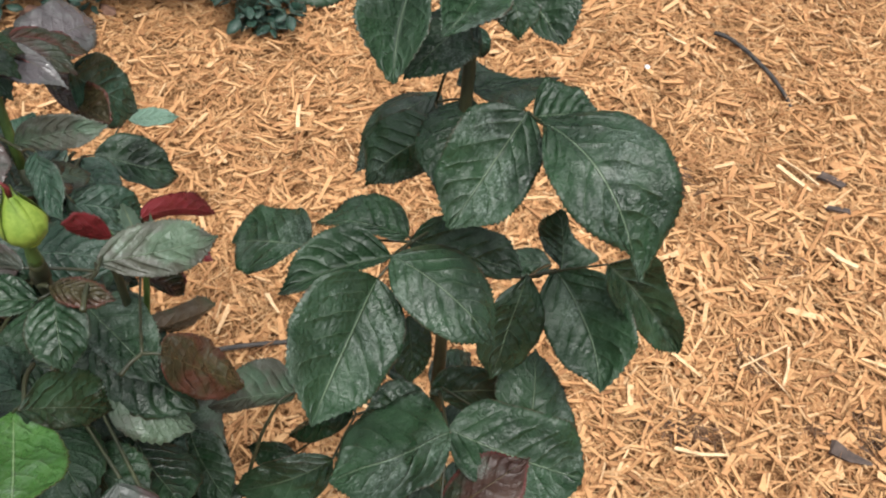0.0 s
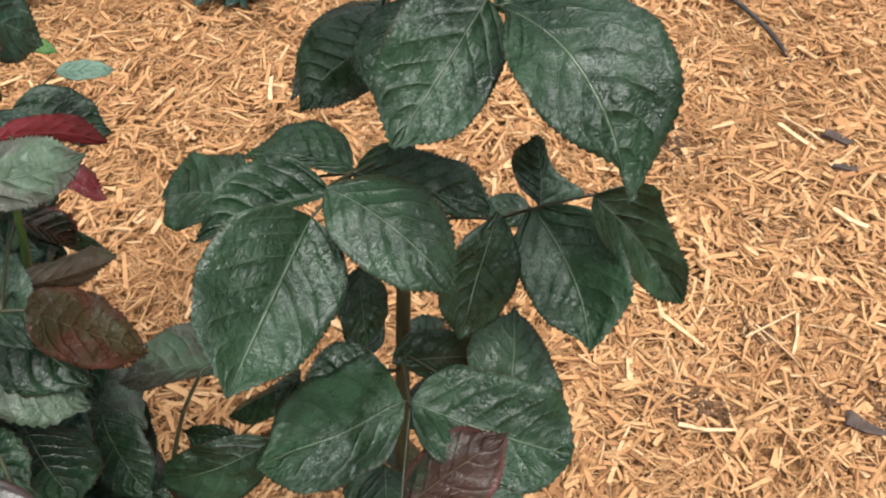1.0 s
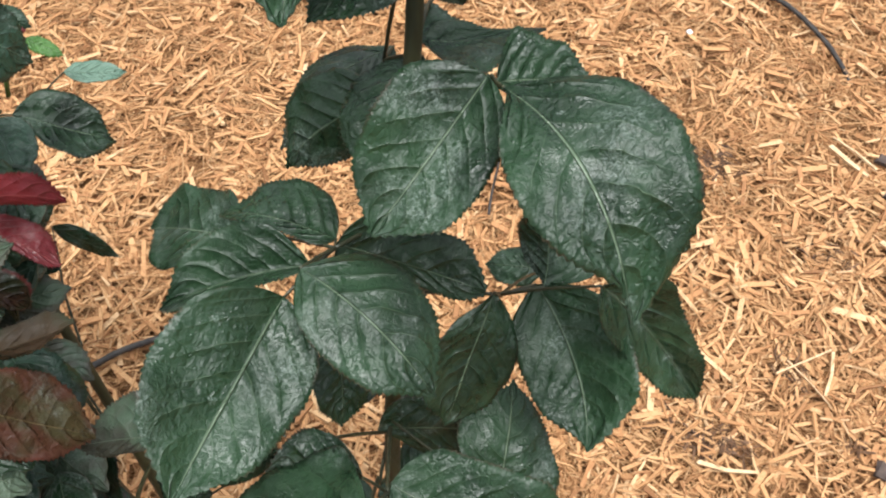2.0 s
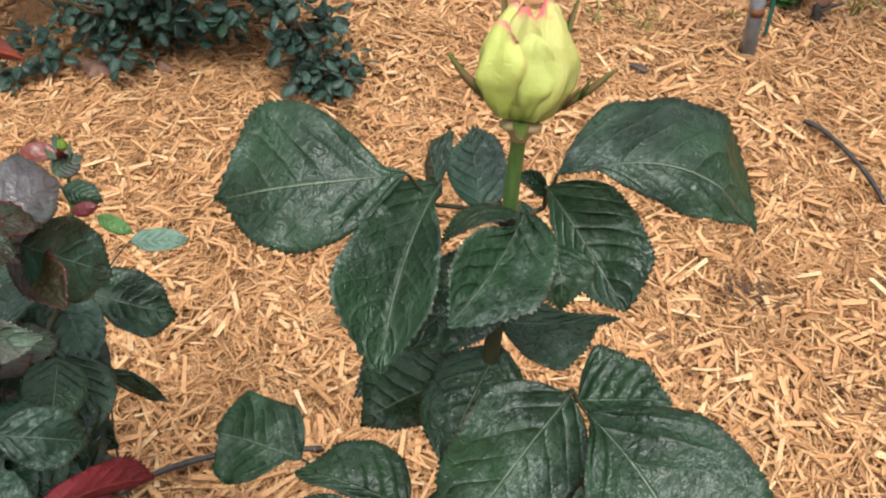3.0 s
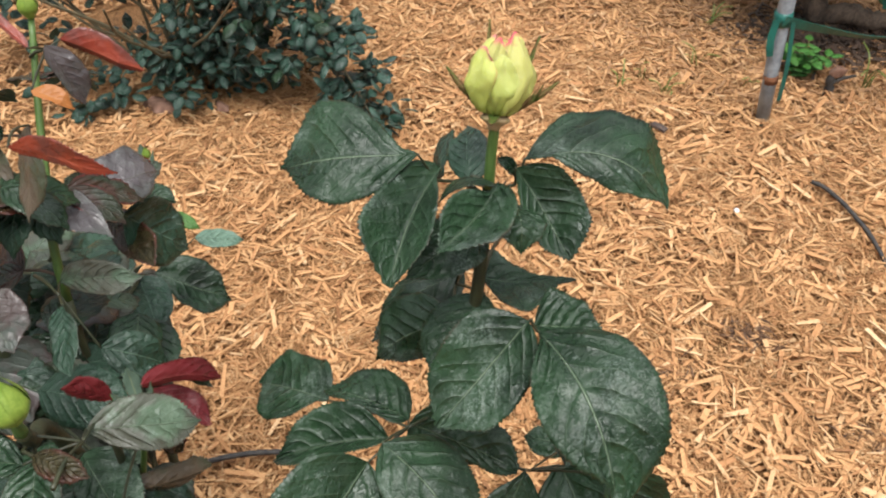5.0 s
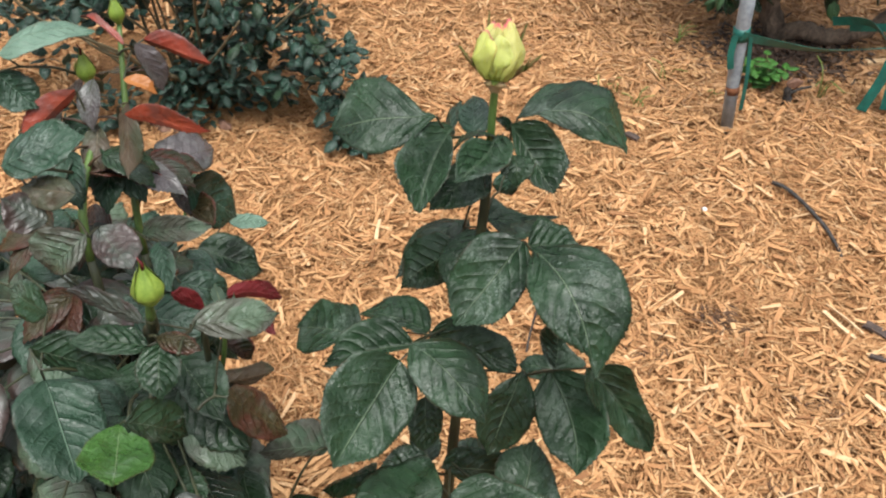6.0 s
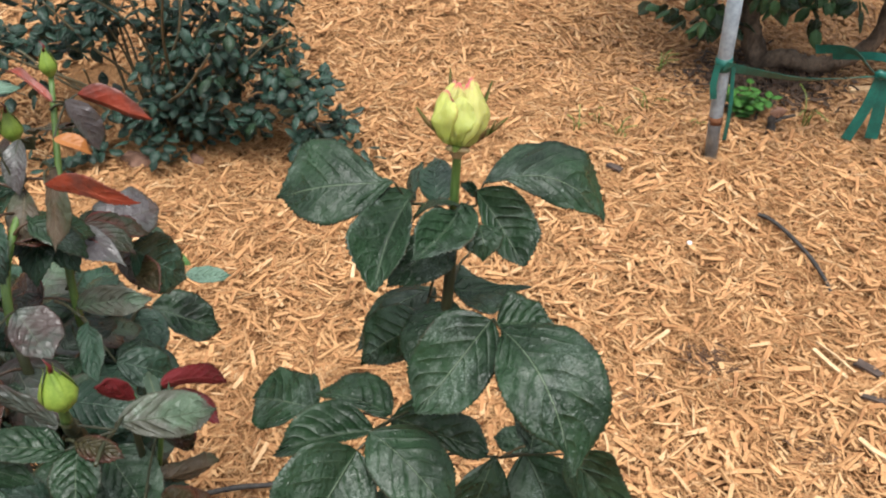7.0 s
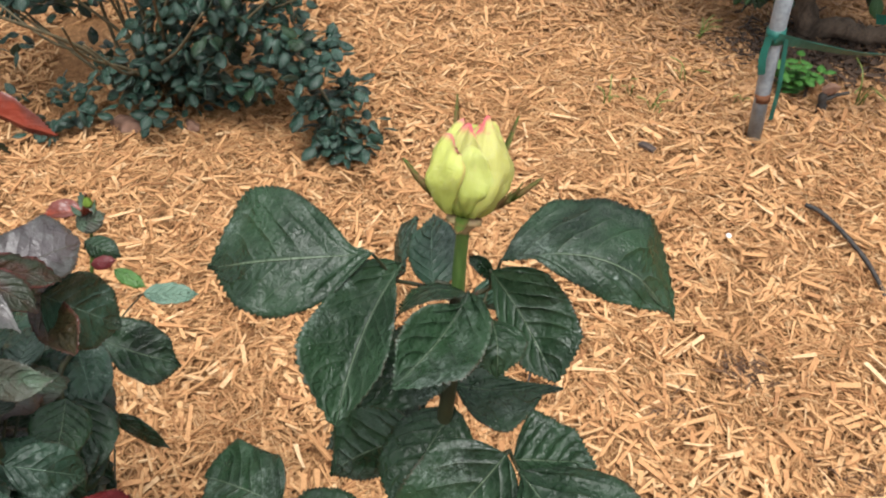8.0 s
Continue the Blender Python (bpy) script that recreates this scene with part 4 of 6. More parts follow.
stalk = leaf_stalk(left_rose, (-0.16, 0.19, 0.74), (-0.16, 0.2, 0.745), [(-0.1643, 0.2384, 0.7265)])
leaflet(stalk, (-0.1643, 0.2384, 0.7265), (-0.1201, 0.1984, 0.7194), (-0.10, -0.25, 0.96), ((0.0101, 0.0116, 0.0101), (0.0188, 0.0188, 0.0111)), 0.0011, (0.0059, 0.0001), 'green', bend=-0.006)
stalk = leaf_stalk(left_rose, (-0.13, 0.19, 0.74), (-0.122, 0.2, 0.742), [(-0.1133, 0.2001, 0.7419), (-0.1338, 0.2263, 0.7185), (-0.1406, 0.2577, 0.7240)])
leaflet(stalk, (-0.1133, 0.2001, 0.7419), (-0.0849, 0.2108, 0.6921), (0.86, 0.03, 0.50), ((0.0122, 0.0129, 0.0091), (0.0167, 0.0201, 0.0210)), -0.0009, (-0.0047, -0.0079), 'bronze', bend=-0.007)
leaflet(stalk, (-0.1338, 0.2263, 0.7185), (-0.1070, 0.2569, 0.6959), (0.83, -0.42, 0.36), ((0.0035, 0.0082, 0.0048), (0.0070, 0.0070, 0.0084)), 0.0020, (-0.0060, -0.0022), 'brown', bend=0.007)
leaflet(stalk, (-0.1406, 0.2577, 0.7240), (-0.1236, 0.2598, 0.7018), (0.70, -0.51, 0.49), (0.0044, 0.0102), 0.0032, 0.0053, 'maroon')
stalk = leaf_stalk(left_rose, (-0.125, 0.185, 0.8), (-0.132, 0.215, 0.785), [(-0.1375, 0.2246, 0.7780), (-0.1524, 0.2003, 0.7852), (-0.1555, 0.2072, 0.7978), (-0.1413, 0.2511, 0.7628)])
leaflet(stalk, (-0.1375, 0.2246, 0.7780), (-0.0831, 0.2312, 0.7893), (-0.18, -0.55, 0.82), ((0.0083, 0.0113, 0.0095), (0.0136, 0.0143, 0.0085)), -0.0073, (-0.0070, -0.0100), 'sage', bend=0.002)
leaflet(stalk, (-0.1524, 0.2003, 0.7852), (-0.1955, 0.1928, 0.7923), (0.13, -0.09, 0.99), ((0.0110, 0.0117, 0.0085), (0.0086, 0.0086, 0.0062)), 0.0017, (0.0021, 0.0024), 'green', bend=0.004)
leaflet(stalk, (-0.1555, 0.2072, 0.7978), (-0.1990, 0.2120, 0.8132), (0.07, -0.87, 0.49), ((0.0069, 0.0079, 0.0073), (0.0053, 0.0053, 0.0035)), -0.0034, (-0.0030, -0.0057), 'grey', bend=-0.003)
leaflet(stalk, (-0.1413, 0.2511, 0.7628), (-0.1501, 0.2359, 0.7909), (0.95, -0.25, 0.16), (0.0074, 0.0032), -0.0015, -0.0026, 'deepred')
stalk = leaf_stalk(left_rose, (-0.14, 0.235, 0.76), (-0.128, 0.258, 0.762), [(-0.1258, 0.2551, 0.7722), (-0.1335, 0.2689, 0.7469)])
leaflet(stalk, (-0.1258, 0.2551, 0.7722), (-0.1034, 0.2874, 0.7366), (0.92, -0.33, 0.21), ((0.0036, 0.0034, 0.0034), (0.0058, 0.0070, 0.0085)), -0.0009, (-0.0016, -0.0067), 'deepred', bend=-0.068)
leaflet(stalk, (-0.1335, 0.2689, 0.7469), (-0.1039, 0.2653, 0.7261), (0.59, -0.16, 0.79), ((0.0035, 0.0034, 0.0042), (0.0088, 0.0116, 0.0093)), -0.0011, (0.0005, -0.0043), 'deepred', bend=-0.040)
stalk = leaf_stalk(left_rose, (-0.26, 0.4, 0.6), (-0.285, 0.49, 0.57), [(-0.2794, 0.4974, 0.5640), (-0.2853, 0.4845, 0.5718)])
leaflet(stalk, (-0.2794, 0.4974, 0.5640), (-0.2169, 0.5056, 0.5319), (0.44, -0.02, 0.90), ((0.0148, 0.0313, 0.0289), (0.0201, 0.0211, 0.0125)), 0.0033, (0.0161, 0.0161), 'green', bend=0.041, quilted=1.9)
leaflet(stalk, (-0.2853, 0.4845, 0.5718), (-0.2424, 0.4273, 0.5754), (0.23, 0.20, 0.95), ((0.0220, 0.0220, 0.0145), (0.0192, 0.0191, 0.0133)), -0.0003, (0.0046, 0.0053), 'blue', bend=0.005, quilted=1.9)
stalk = leaf_stalk(left_rose, (-0.245, 0.36, 0.73), (-0.235, 0.395, 0.745), [(-0.2337, 0.3998, 0.7494), (-0.2432, 0.3899, 0.7614), (-0.2509, 0.4307, 0.7017), (-0.2183, 0.4096, 0.7279)])
leaflet(stalk, (-0.2337, 0.3998, 0.7494), (-0.2049, 0.4426, 0.7399), (0.57, -0.25, 0.78), ((0.0072, 0.0153, 0.0113), (0.0218, 0.0218, 0.0262)), 0.0077, (0.0065, 0.0026), 'purple', bend=0.005, quilted=0.4, wave=0.06)
leaflet(stalk, (-0.2432, 0.3899, 0.7614), (-0.1958, 0.3639, 0.7561), (0.07, -0.11, 0.99), ((0.0156, 0.0202, 0.0120), (0.0069, 0.0069, 0.0045)), 0.0071, (0.0120, 0.0084), 'purple', bend=0.002, quilted=0.4, wave=0.06)
leaflet(stalk, (-0.2509, 0.4307, 0.7017), (-0.1935, 0.3854, 0.7091), (-0.30, -0.20, 0.93), ((0.0035, 0.0075, 0.0082), (0.0135, 0.0147, 0.0157)), 0.0004, (0.0072, 0.0041), 'bronze', bend=-0.010)
leaflet(stalk, (-0.2183, 0.4096, 0.7279), (-0.1946, 0.4340, 0.6729), (0.35, -0.45, 0.80), (0.0236, 0.0236), -0.0016, 0.0000, 'blue')
stalk = leaf_stalk(left_rose, (-0.24, 0.34, 0.74), (-0.21, 0.32, 0.75), [(-0.2336, 0.3489, 0.7253), (-0.1858, 0.2950, 0.7751), (-0.1891, 0.3083, 0.7206)])
leaflet(stalk, (-0.2336, 0.3489, 0.7253), (-0.1736, 0.3452, 0.7455), (-0.33, -0.58, 0.75), ((0.0054, 0.0097, 0.0116), (0.0105, 0.0105, 0.0068)), 0.0028, (0.0062, 0.0064), 'sage', bend=-0.003)
leaflet(stalk, (-0.1858, 0.2950, 0.7751), (-0.1640, 0.2563, 0.7710), (-0.17, -0.17, 0.97), ((0.0071, 0.0071, 0.0074), (0.0039, 0.0083, 0.0065)), 0.0018, (0.0030, 0.0046), 'blue', bend=-0.007)
leaflet(stalk, (-0.1891, 0.3083, 0.7206), (-0.1603, 0.3216, 0.6929), (0.73, -0.21, 0.66), (0.0142, 0.0143), 0.0042, 0.0070, 'blue')
stalk = leaf_stalk(left_rose, (-0.27, 0.44, 0.55), (-0.28, 0.53, 0.545), [(-0.2753, 0.5689, 0.5385)])
leaflet(stalk, (-0.2753, 0.5689, 0.5385), (-0.2340, 0.5873, 0.5248), (0.29, 0.05, 0.95), (0.0123, 0.0123), 0.0003, 0.0010, 'pale')
stalk = leaf_stalk(left_rose, (-0.26, 0.4, 0.4), (-0.32, 0.5, 0.38), [(-0.3505, 0.5477, 0.3593)])
leaflet(stalk, (-0.3505, 0.5477, 0.3593), (-0.2917, 0.5349, 0.3289), (0.07, -0.86, 0.50), (0.0099, 0.0117), -0.0014, -0.0023, 'green')
stalk = leaf_stalk(left_rose, (-0.165, 0.19, 0.75), (-0.152, 0.16, 0.77), [(-0.1586, 0.1599, 0.7643), (-0.1508, 0.1555, 0.7742)])
leaflet(stalk, (-0.1586, 0.1599, 0.7643), (-0.1291, 0.1066, 0.7994), (-0.02, 0.58, 0.81), ((0.0125, 0.0181, 0.0145), (0.0125, 0.0192, 0.0145)), -0.0069, (0.0006, -0.0030), 'fresh', bend=0.002)
leaflet(stalk, (-0.1508, 0.1555, 0.7742), (-0.1305, 0.1759, 0.7332), (0.90, -0.34, 0.27), (0.0095, 0.0165), -0.0015, -0.0024, 'green')
stalk = leaf_stalk(left_rose, (-0.165, 0.22, 0.58), (-0.155, 0.22, 0.61), [(-0.1476, 0.1952, 0.6580), (-0.1590, 0.2581, 0.5711)])
leaflet(stalk, (-0.1476, 0.1952, 0.6580), (-0.1128, 0.1569, 0.6672), (0.19, 0.39, 0.90), (0.0176, 0.0217), -0.0010, -0.0017, 'green')
leaflet(stalk, (-0.1590, 0.2581, 0.5711), (-0.1250, 0.2094, 0.5558), (-0.47, -0.52, 0.71), ((0.0171, 0.0170, 0.0143), (0.0172, 0.0207, 0.0124)), -0.0019, (-0.0013, -0.0028), 'green', bend=-0.008)
stalk = leaf_stalk(left_rose, (-0.19, 0.2, 0.75), (-0.21, 0.18, 0.78), [(-0.2164, 0.1849, 0.7630), (-0.2204, 0.1906, 0.7847), (-0.2274, 0.2226, 0.7795)])
leaflet(stalk, (-0.2164, 0.1849, 0.7630), (-0.1734, 0.1298, 0.7519), (0.38, 0.15, 0.91), ((0.0220, 0.0235, 0.0194), (0.0239, 0.0238, 0.0202)), 0.0002, (0.0028, 0.0037), 'blue', bend=-0.009)
leaflet(stalk, (-0.2204, 0.1906, 0.7847), (-0.1705, 0.1894, 0.7662), (0.15, -0.88, 0.46), (0.0110, 0.0167), -0.0035, -0.0059, 'green')
leaflet(stalk, (-0.2274, 0.2226, 0.7795), (-0.2624, 0.2383, 0.7790), (-0.33, -0.72, 0.61), (0.0130, 0.0123), 0.0004, 0.0006, 'green')
stalk = leaf_stalk(left_rose, (-0.245, 0.3, 0.78), (-0.2, 0.25, 0.82), [(-0.1783, 0.2210, 0.8505), (-0.2103, 0.2745, 0.8041)])
leaflet(stalk, (-0.1783, 0.2210, 0.8505), (-0.1982, 0.2081, 0.8320), (0.11, -0.87, 0.49), (0.0192, 0.0086), 0.0058, 0.0097, 'sage')
leaflet(stalk, (-0.2103, 0.2745, 0.8041), (-0.1784, 0.2479, 0.7981), (0.02, -0.20, 0.98), (0.0112, 0.0159), -0.0004, -0.0006, 'grey')
stalk = leaf_stalk(left_rose, (-0.255, 0.33, 0.8), (-0.27, 0.3, 0.82), [(-0.2690, 0.2877, 0.8378), (-0.2395, 0.2697, 0.8105), (-0.2200, 0.2797, 0.8270)])
leaflet(stalk, (-0.2690, 0.2877, 0.8378), (-0.2185, 0.3056, 0.8522), (-0.10, -0.45, 0.89), ((0.0157, 0.0163, 0.0108), (0.0177, 0.0204, 0.0136)), 0.0002, (0.0015, 0.0003), 'blue', bend=-0.005)
leaflet(stalk, (-0.2395, 0.2697, 0.8105), (-0.2596, 0.2654, 0.8313), (0.73, -0.19, 0.66), (0.0122, 0.0154), -0.0019, -0.0031, 'grey')
leaflet(stalk, (-0.2200, 0.2797, 0.8270), (-0.2611, 0.2843, 0.8244), (-0.12, -0.56, 0.82), (0.0096, 0.0125), -0.0003, -0.0005, 'brown')
stalk = leaf_stalk(left_rose, (-0.265, 0.41, 0.82), (-0.3, 0.38, 0.85), [(-0.3113, 0.3785, 0.8603), (-0.3099, 0.3669, 0.8527)])
leaflet(stalk, (-0.3113, 0.3785, 0.8603), (-0.2557, 0.4113, 0.8650), (0.01, -0.05, 1.00), ((0.0155, 0.0154, 0.0168), (0.0162, 0.0180, 0.0108)), 0.0075, (0.0055, 0.0038), 'pale', bend=-0.018)
leaflet(stalk, (-0.3099, 0.3669, 0.8527), (-0.2867, 0.3646, 0.8275), (0.68, -0.31, 0.66), (0.0152, 0.0153), -0.0022, -0.0036, 'blue')
stalk = leaf_stalk(left_rose, (-0.258, 0.435, 0.83), (-0.245, 0.435, 0.836), [(-0.2376, 0.4407, 0.8404), (-0.2363, 0.4097, 0.8539), (-0.2331, 0.4202, 0.8493), (-0.2412, 0.4047, 0.8288)])
leaflet(stalk, (-0.2376, 0.4407, 0.8404), (-0.1893, 0.4324, 0.8265), (0.01, -0.93, 0.36), ((0.0035, 0.0035, 0.0043), (0.0113, 0.0113, 0.0068)), -0.0029, (-0.0062, -0.0048), 'red', bend=-0.012, quilted=0.15, wave=0.05, droop=0.3)
leaflet(stalk, (-0.2363, 0.4097, 0.8539), (-0.2689, 0.4235, 0.8706), (0.31, -0.27, 0.91), ((0.0038, 0.0038, 0.0045), (0.0035, 0.0035, 0.0042)), 0.0026, (0.0042, 0.0091), 'red', bend=-0.004, quilted=0.15, wave=0.05, droop=0.3)
leaflet(stalk, (-0.2331, 0.4202, 0.8493), (-0.2214, 0.4197, 0.8095), (0.60, -0.78, 0.18), ((0.0046, 0.0046, 0.0039), (0.0101, 0.0119, 0.0078)), 0.0011, (0.0022, 0.0020), 'purple', bend=-0.008, quilted=0.4, wave=0.06)
leaflet(stalk, (-0.2412, 0.4047, 0.8288), (-0.2179, 0.4040, 0.8204), (0.30, -0.39, 0.87), ((0.0035, 0.0035, 0.0035), (0.0055, 0.0070, 0.0042)), 0.0011, (0.0026, 0.0025), 'orange', bend=-0.003, quilted=0.15, wave=0.05, droop=0.3)
stalk = leaf_stalk(left_rose, (-0.262, 0.38, 0.8), (-0.262, 0.378, 0.815), [(-0.2649, 0.3798, 0.8341), (-0.2595, 0.3954, 0.8331), (-0.2571, 0.3788, 0.8049)])
leaflet(stalk, (-0.2649, 0.3798, 0.8341), (-0.2958, 0.3441, 0.8086), (0.58, -0.75, 0.31), ((0.0090, 0.0120, 0.0080), (0.0050, 0.0050, 0.0040)), -0.0047, (-0.0081, -0.0076), 'red', bend=0.012, quilted=0.15, wave=0.05, droop=0.12)
leaflet(stalk, (-0.2595, 0.3954, 0.8331), (-0.2576, 0.3709, 0.8054), (-0.04, -0.75, 0.66), (0.0101, 0.0079), 0.0022, 0.0037, 'purple', quilted=0.4, wave=0.06)
leaflet(stalk, (-0.2571, 0.3788, 0.8049), (-0.2528, 0.3491, 0.7807), (-0.04, -0.62, 0.78), ((0.0109, 0.0111, 0.0084), (0.0077, 0.0105, 0.0085)), 0.0008, (0.0016, 0.0014), 'brown', bend=0.001, quilted=0.4, wave=0.06)
stalk = leaf_stalk(left_rose, (-0.255, 0.4, 0.78), (-0.215, 0.35, 0.845), [(-0.1968, 0.3219, 0.8585), (-0.2201, 0.3668, 0.8347)])
leaflet(stalk, (-0.1968, 0.3219, 0.8585), (-0.1423, 0.3081, 0.8570), (-0.27, -0.90, 0.35), ((0.0036, 0.0035, 0.0037), (0.0082, 0.0111, 0.0066)), -0.0026, (-0.0038, 0.0003), 'red', bend=-0.019, quilted=0.15, wave=0.05, droop=0.3)
leaflet(stalk, (-0.2201, 0.3668, 0.8347), (-0.2173, 0.3310, 0.7966), (-0.29, -0.69, 0.66), ((0.0114, 0.0113, 0.0068), (0.0060, 0.0144, 0.0086)), -0.0002, (-0.0029, -0.0004), 'brown', bend=-0.004, quilted=0.4, wave=0.06)
stalk = leaf_stalk(left_rose, (-0.1, 0.2, 0.6), (-0.075, 0.222, 0.655), [(-0.0675, 0.2274, 0.6538)])
leaflet(stalk, (-0.0675, 0.2274, 0.6538), (-0.1219, 0.2278, 0.6351), (-0.30, -0.59, 0.75), ((0.0187, 0.0195, 0.0115), (0.0064, 0.0064, 0.0078)), -0.0030, (-0.0108, -0.0054), 'sage', bend=0.015)

# a bronze leaflet that spreads from the foot of the low bud
stalk = leaf_stalk(left_rose, (-0.1513, 0.2036, 0.7899), (-0.1448, 0.2005, 0.7945), [])
leaflet(stalk, (-0.1448, 0.2005, 0.7945), (-0.1176, 0.1959, 0.7919), (0.1, -0.35, 0.93), (0.0065, 0.006), 0.003, 0.001, 'bronze')

# narrow young leaves that hang along the two tall shoots
rng = random.Random(52)
for c in CANES[:2]:
    pth = smooth_path(c, 8)
    for i in range(15, 28, 2):
        p = pth[i]
        ang = i * 2.4 + rng.uniform(-0.4, 0.4)
        out = Vector((math.cos(ang) - 0.25, math.sin(ang), 0.0))
        j = p + out * 0.016 + Vector((0, 0, 0.008))
        stalk = leaf_stalk(left_rose, p, j, [], RED_STALK)
        kind = rng.choice(("green", "bronze", "green", "maroon", "blue"))
        for w in (-0.8, 0.0, 0.8):
            d = Vector((out.x * math.cos(w) - out.y * math.sin(w), out.x * math.sin(w) + out.y * math.cos(w), rng.uniform(-0.9, -0.25))).normalized()
            ln = rng.uniform(0.034, 0.050)
            leaflet(stalk, j, j + d * ln, out * 0.5 + Vector((0, -0.2, 1)), (ln * 0.27, ln * 0.27), 0.004, 0.005, kind, rows=22, cols=4)

# inner foliage that fills the bush, ever narrower away from its middle
def in_bush(p):
    return p.x < (-0.104 - 0.62 * max(0.0, p.y - 0.20) if p.z > 0.5 else -0.140 - 0.74 * max(0.0, p.y - 0.20))


rng = random.Random(21)
stalk, q = None, 0
while q < 430:
    y = rng.uniform(0.12, 0.54)
    top = 0.715 if y < 0.32 else 0.715 - 0.75 * (y - 0.32)
    c = Vector((-0.112 - 0.62 * max(0.0, y - 0.20) - 0.20 * rng.random() ** 1.4, y, top - (top - 0.36) * rng.random() ** 1.3))
    ang = math.atan2(c.y - 0.30, c.x + 0.29) + rng.uniform(-0.9, 0.9)
    d = Vector((math.cos(ang), math.sin(ang), rng.uniform(-0.6, 0.2))).normalized()
    ln = rng.uniform(0.045, 0.064)
    if not (in_bush(c) and in_bush(c + d * ln)):
        continue
    if q % 3 == 0:
        stalk = leaf_stalk(left_rose, (-0.245 + rng.uniform(-0.02, 0.02), 0.30, max(c.z - 0.05, 0.1)), c, [], CANE)
    leaflet(stalk, c, c + d * ln, (rng.uniform(-0.4, 0.4), rng.uniform(-0.7, 0.1), 1), (ln * rng.uniform(0.30, 0.38), ln * 0.34), rng.uniform(0.0, 0.006), rng.uniform(-0.006, 0.004), rng.choice(("green", "green", "blue", "blue", "grey", "sage")), rows=22, cols=4)
    q += 1

rng = random.Random(33)
q = 0
while q < 96:
    u = rng.random()
    c = Vector((-0.385 + 0.185 * u + rng.gauss(0, 0.024), 0.520 - 0.145 * u * u + rng.gauss(0, 0.022), 0.36 + 0.27 * u + rng.gauss(0, 0.015)))
    ang = rng.uniform(-2.6, 1.2)
    d = Vector((math.cos(ang), math.sin(ang), rng.uniform(-0.5, 0.2))).normalized()
    ln = rng.uniform(0.045, 0.064)
    if not (in_bush(c) and in_bush(c + d * ln * 1.1)):
        continue
    if q % 4 == 0:
        stalk = leaf_stalk(left_rose, (-0.25, 0.36, c.z - 0.05), c, [], CANE)
    leaflet(stalk, c, c + d * ln, (rng.uniform(-0.4, 0.4), rng.uniform(-0.8, 0.0), 1), (ln * rng.uniform(0.34, 0.42), ln * 0.38), rng.uniform(0.0, 0.006), rng.uniform(-0.006, 0.004), rng.choice(("green", "green", "green", "blue")), rows=22, cols=4)
    q += 1

# two fresh shoots with tiny folded leaves
for at, ax in (((-0.131, 0.254, 0.757), (0.1, 0.0, 1)), ((-0.3185, 0.5961, 0.603), (0.0, 0.1, 1))):
    p = Vector(at)
    foot = p - Vector((0.02, 0.02, 0.10))
    tube("shoot", smooth_path([foot, p - Vector((0.004, 0.004, 0.03)), p], 5), (0.0020, 0.0012), STEM, left_rose, "pale green new shoot", sides=7)
    twig = leaf_stalk(left_rose, p - Vector((0, 0, 0.004)), p, [], STEM)
    for w in range(4):
        aa = w * 1.6 + 0.5
        leaflet(twig, p, p + Vector((0.010 * math.cos(aa), 0.010 * math.sin(aa), 0.014 + 0.003 * (w % 2))), (math.cos(aa), math.sin(aa), 0.3), (0.0042, 0.0042), 0.001, 0.003, ("fresh", "fresh", "fresh", "red")[w], rows=14, cols=3)
leaflet(twig, (-0.3228, 0.5983, 0.6055), (-0.3559, 0.5906, 0.6025), (0.1, -0.75, 0.65), (0.0110, 0.0050), 0.004, (0.000, 0.004), "red", rows=24, cols=4)
leaflet(twig, (-0.3263, 0.5864, 0.5952), (-0.3037, 0.5984, 0.6033), (0.3, -0.7, 0.6), (0.010, 0.011), 0.002, 0.003, "sage", rows=24, cols=4)
leaflet(twig, (-0.3191, 0.5784, 0.5872), (-0.2863, 0.5739, 0.5793), (0.1, -0.6, 0.8), (0.010, 0.011), 0.003, -0.002, "green", rows=24, cols=4)
leaflet(twig, (-0.3055, 0.559, 0.5817), (-0.2849, 0.5646, 0.5843), (0.1, -0.6, 0.8), (0.006, 0.006), 0.002, 0.000, "deepred", rows=24, cols=4)
leaflet(twig, (-0.2804, 0.5525, 0.5864), (-0.2524, 0.5457, 0.577), (0.2, -0.4, 0.9), (0.007, 0.006), 0.002, 0.001, "fresh", rows=24, cols=4)
green_bud(left_rose, (-0.318, 0.6002, 0.6066), (0.05, 0.1, 1), 0.013, 0.0036)

# a leaflet at the foot of the low bud
stalk = leaf_stalk(left_rose, (-0.151, 0.2075, 0.7853), (-0.1449, 0.2017, 0.787), [])
leaflet(stalk, (-0.144, 0.2009, 0.789), (-0.1375, 0.173, 0.7728), (0.25, -0.75, 0.60), (0.0120, 0.0130), 0.003, 0.006, "green")

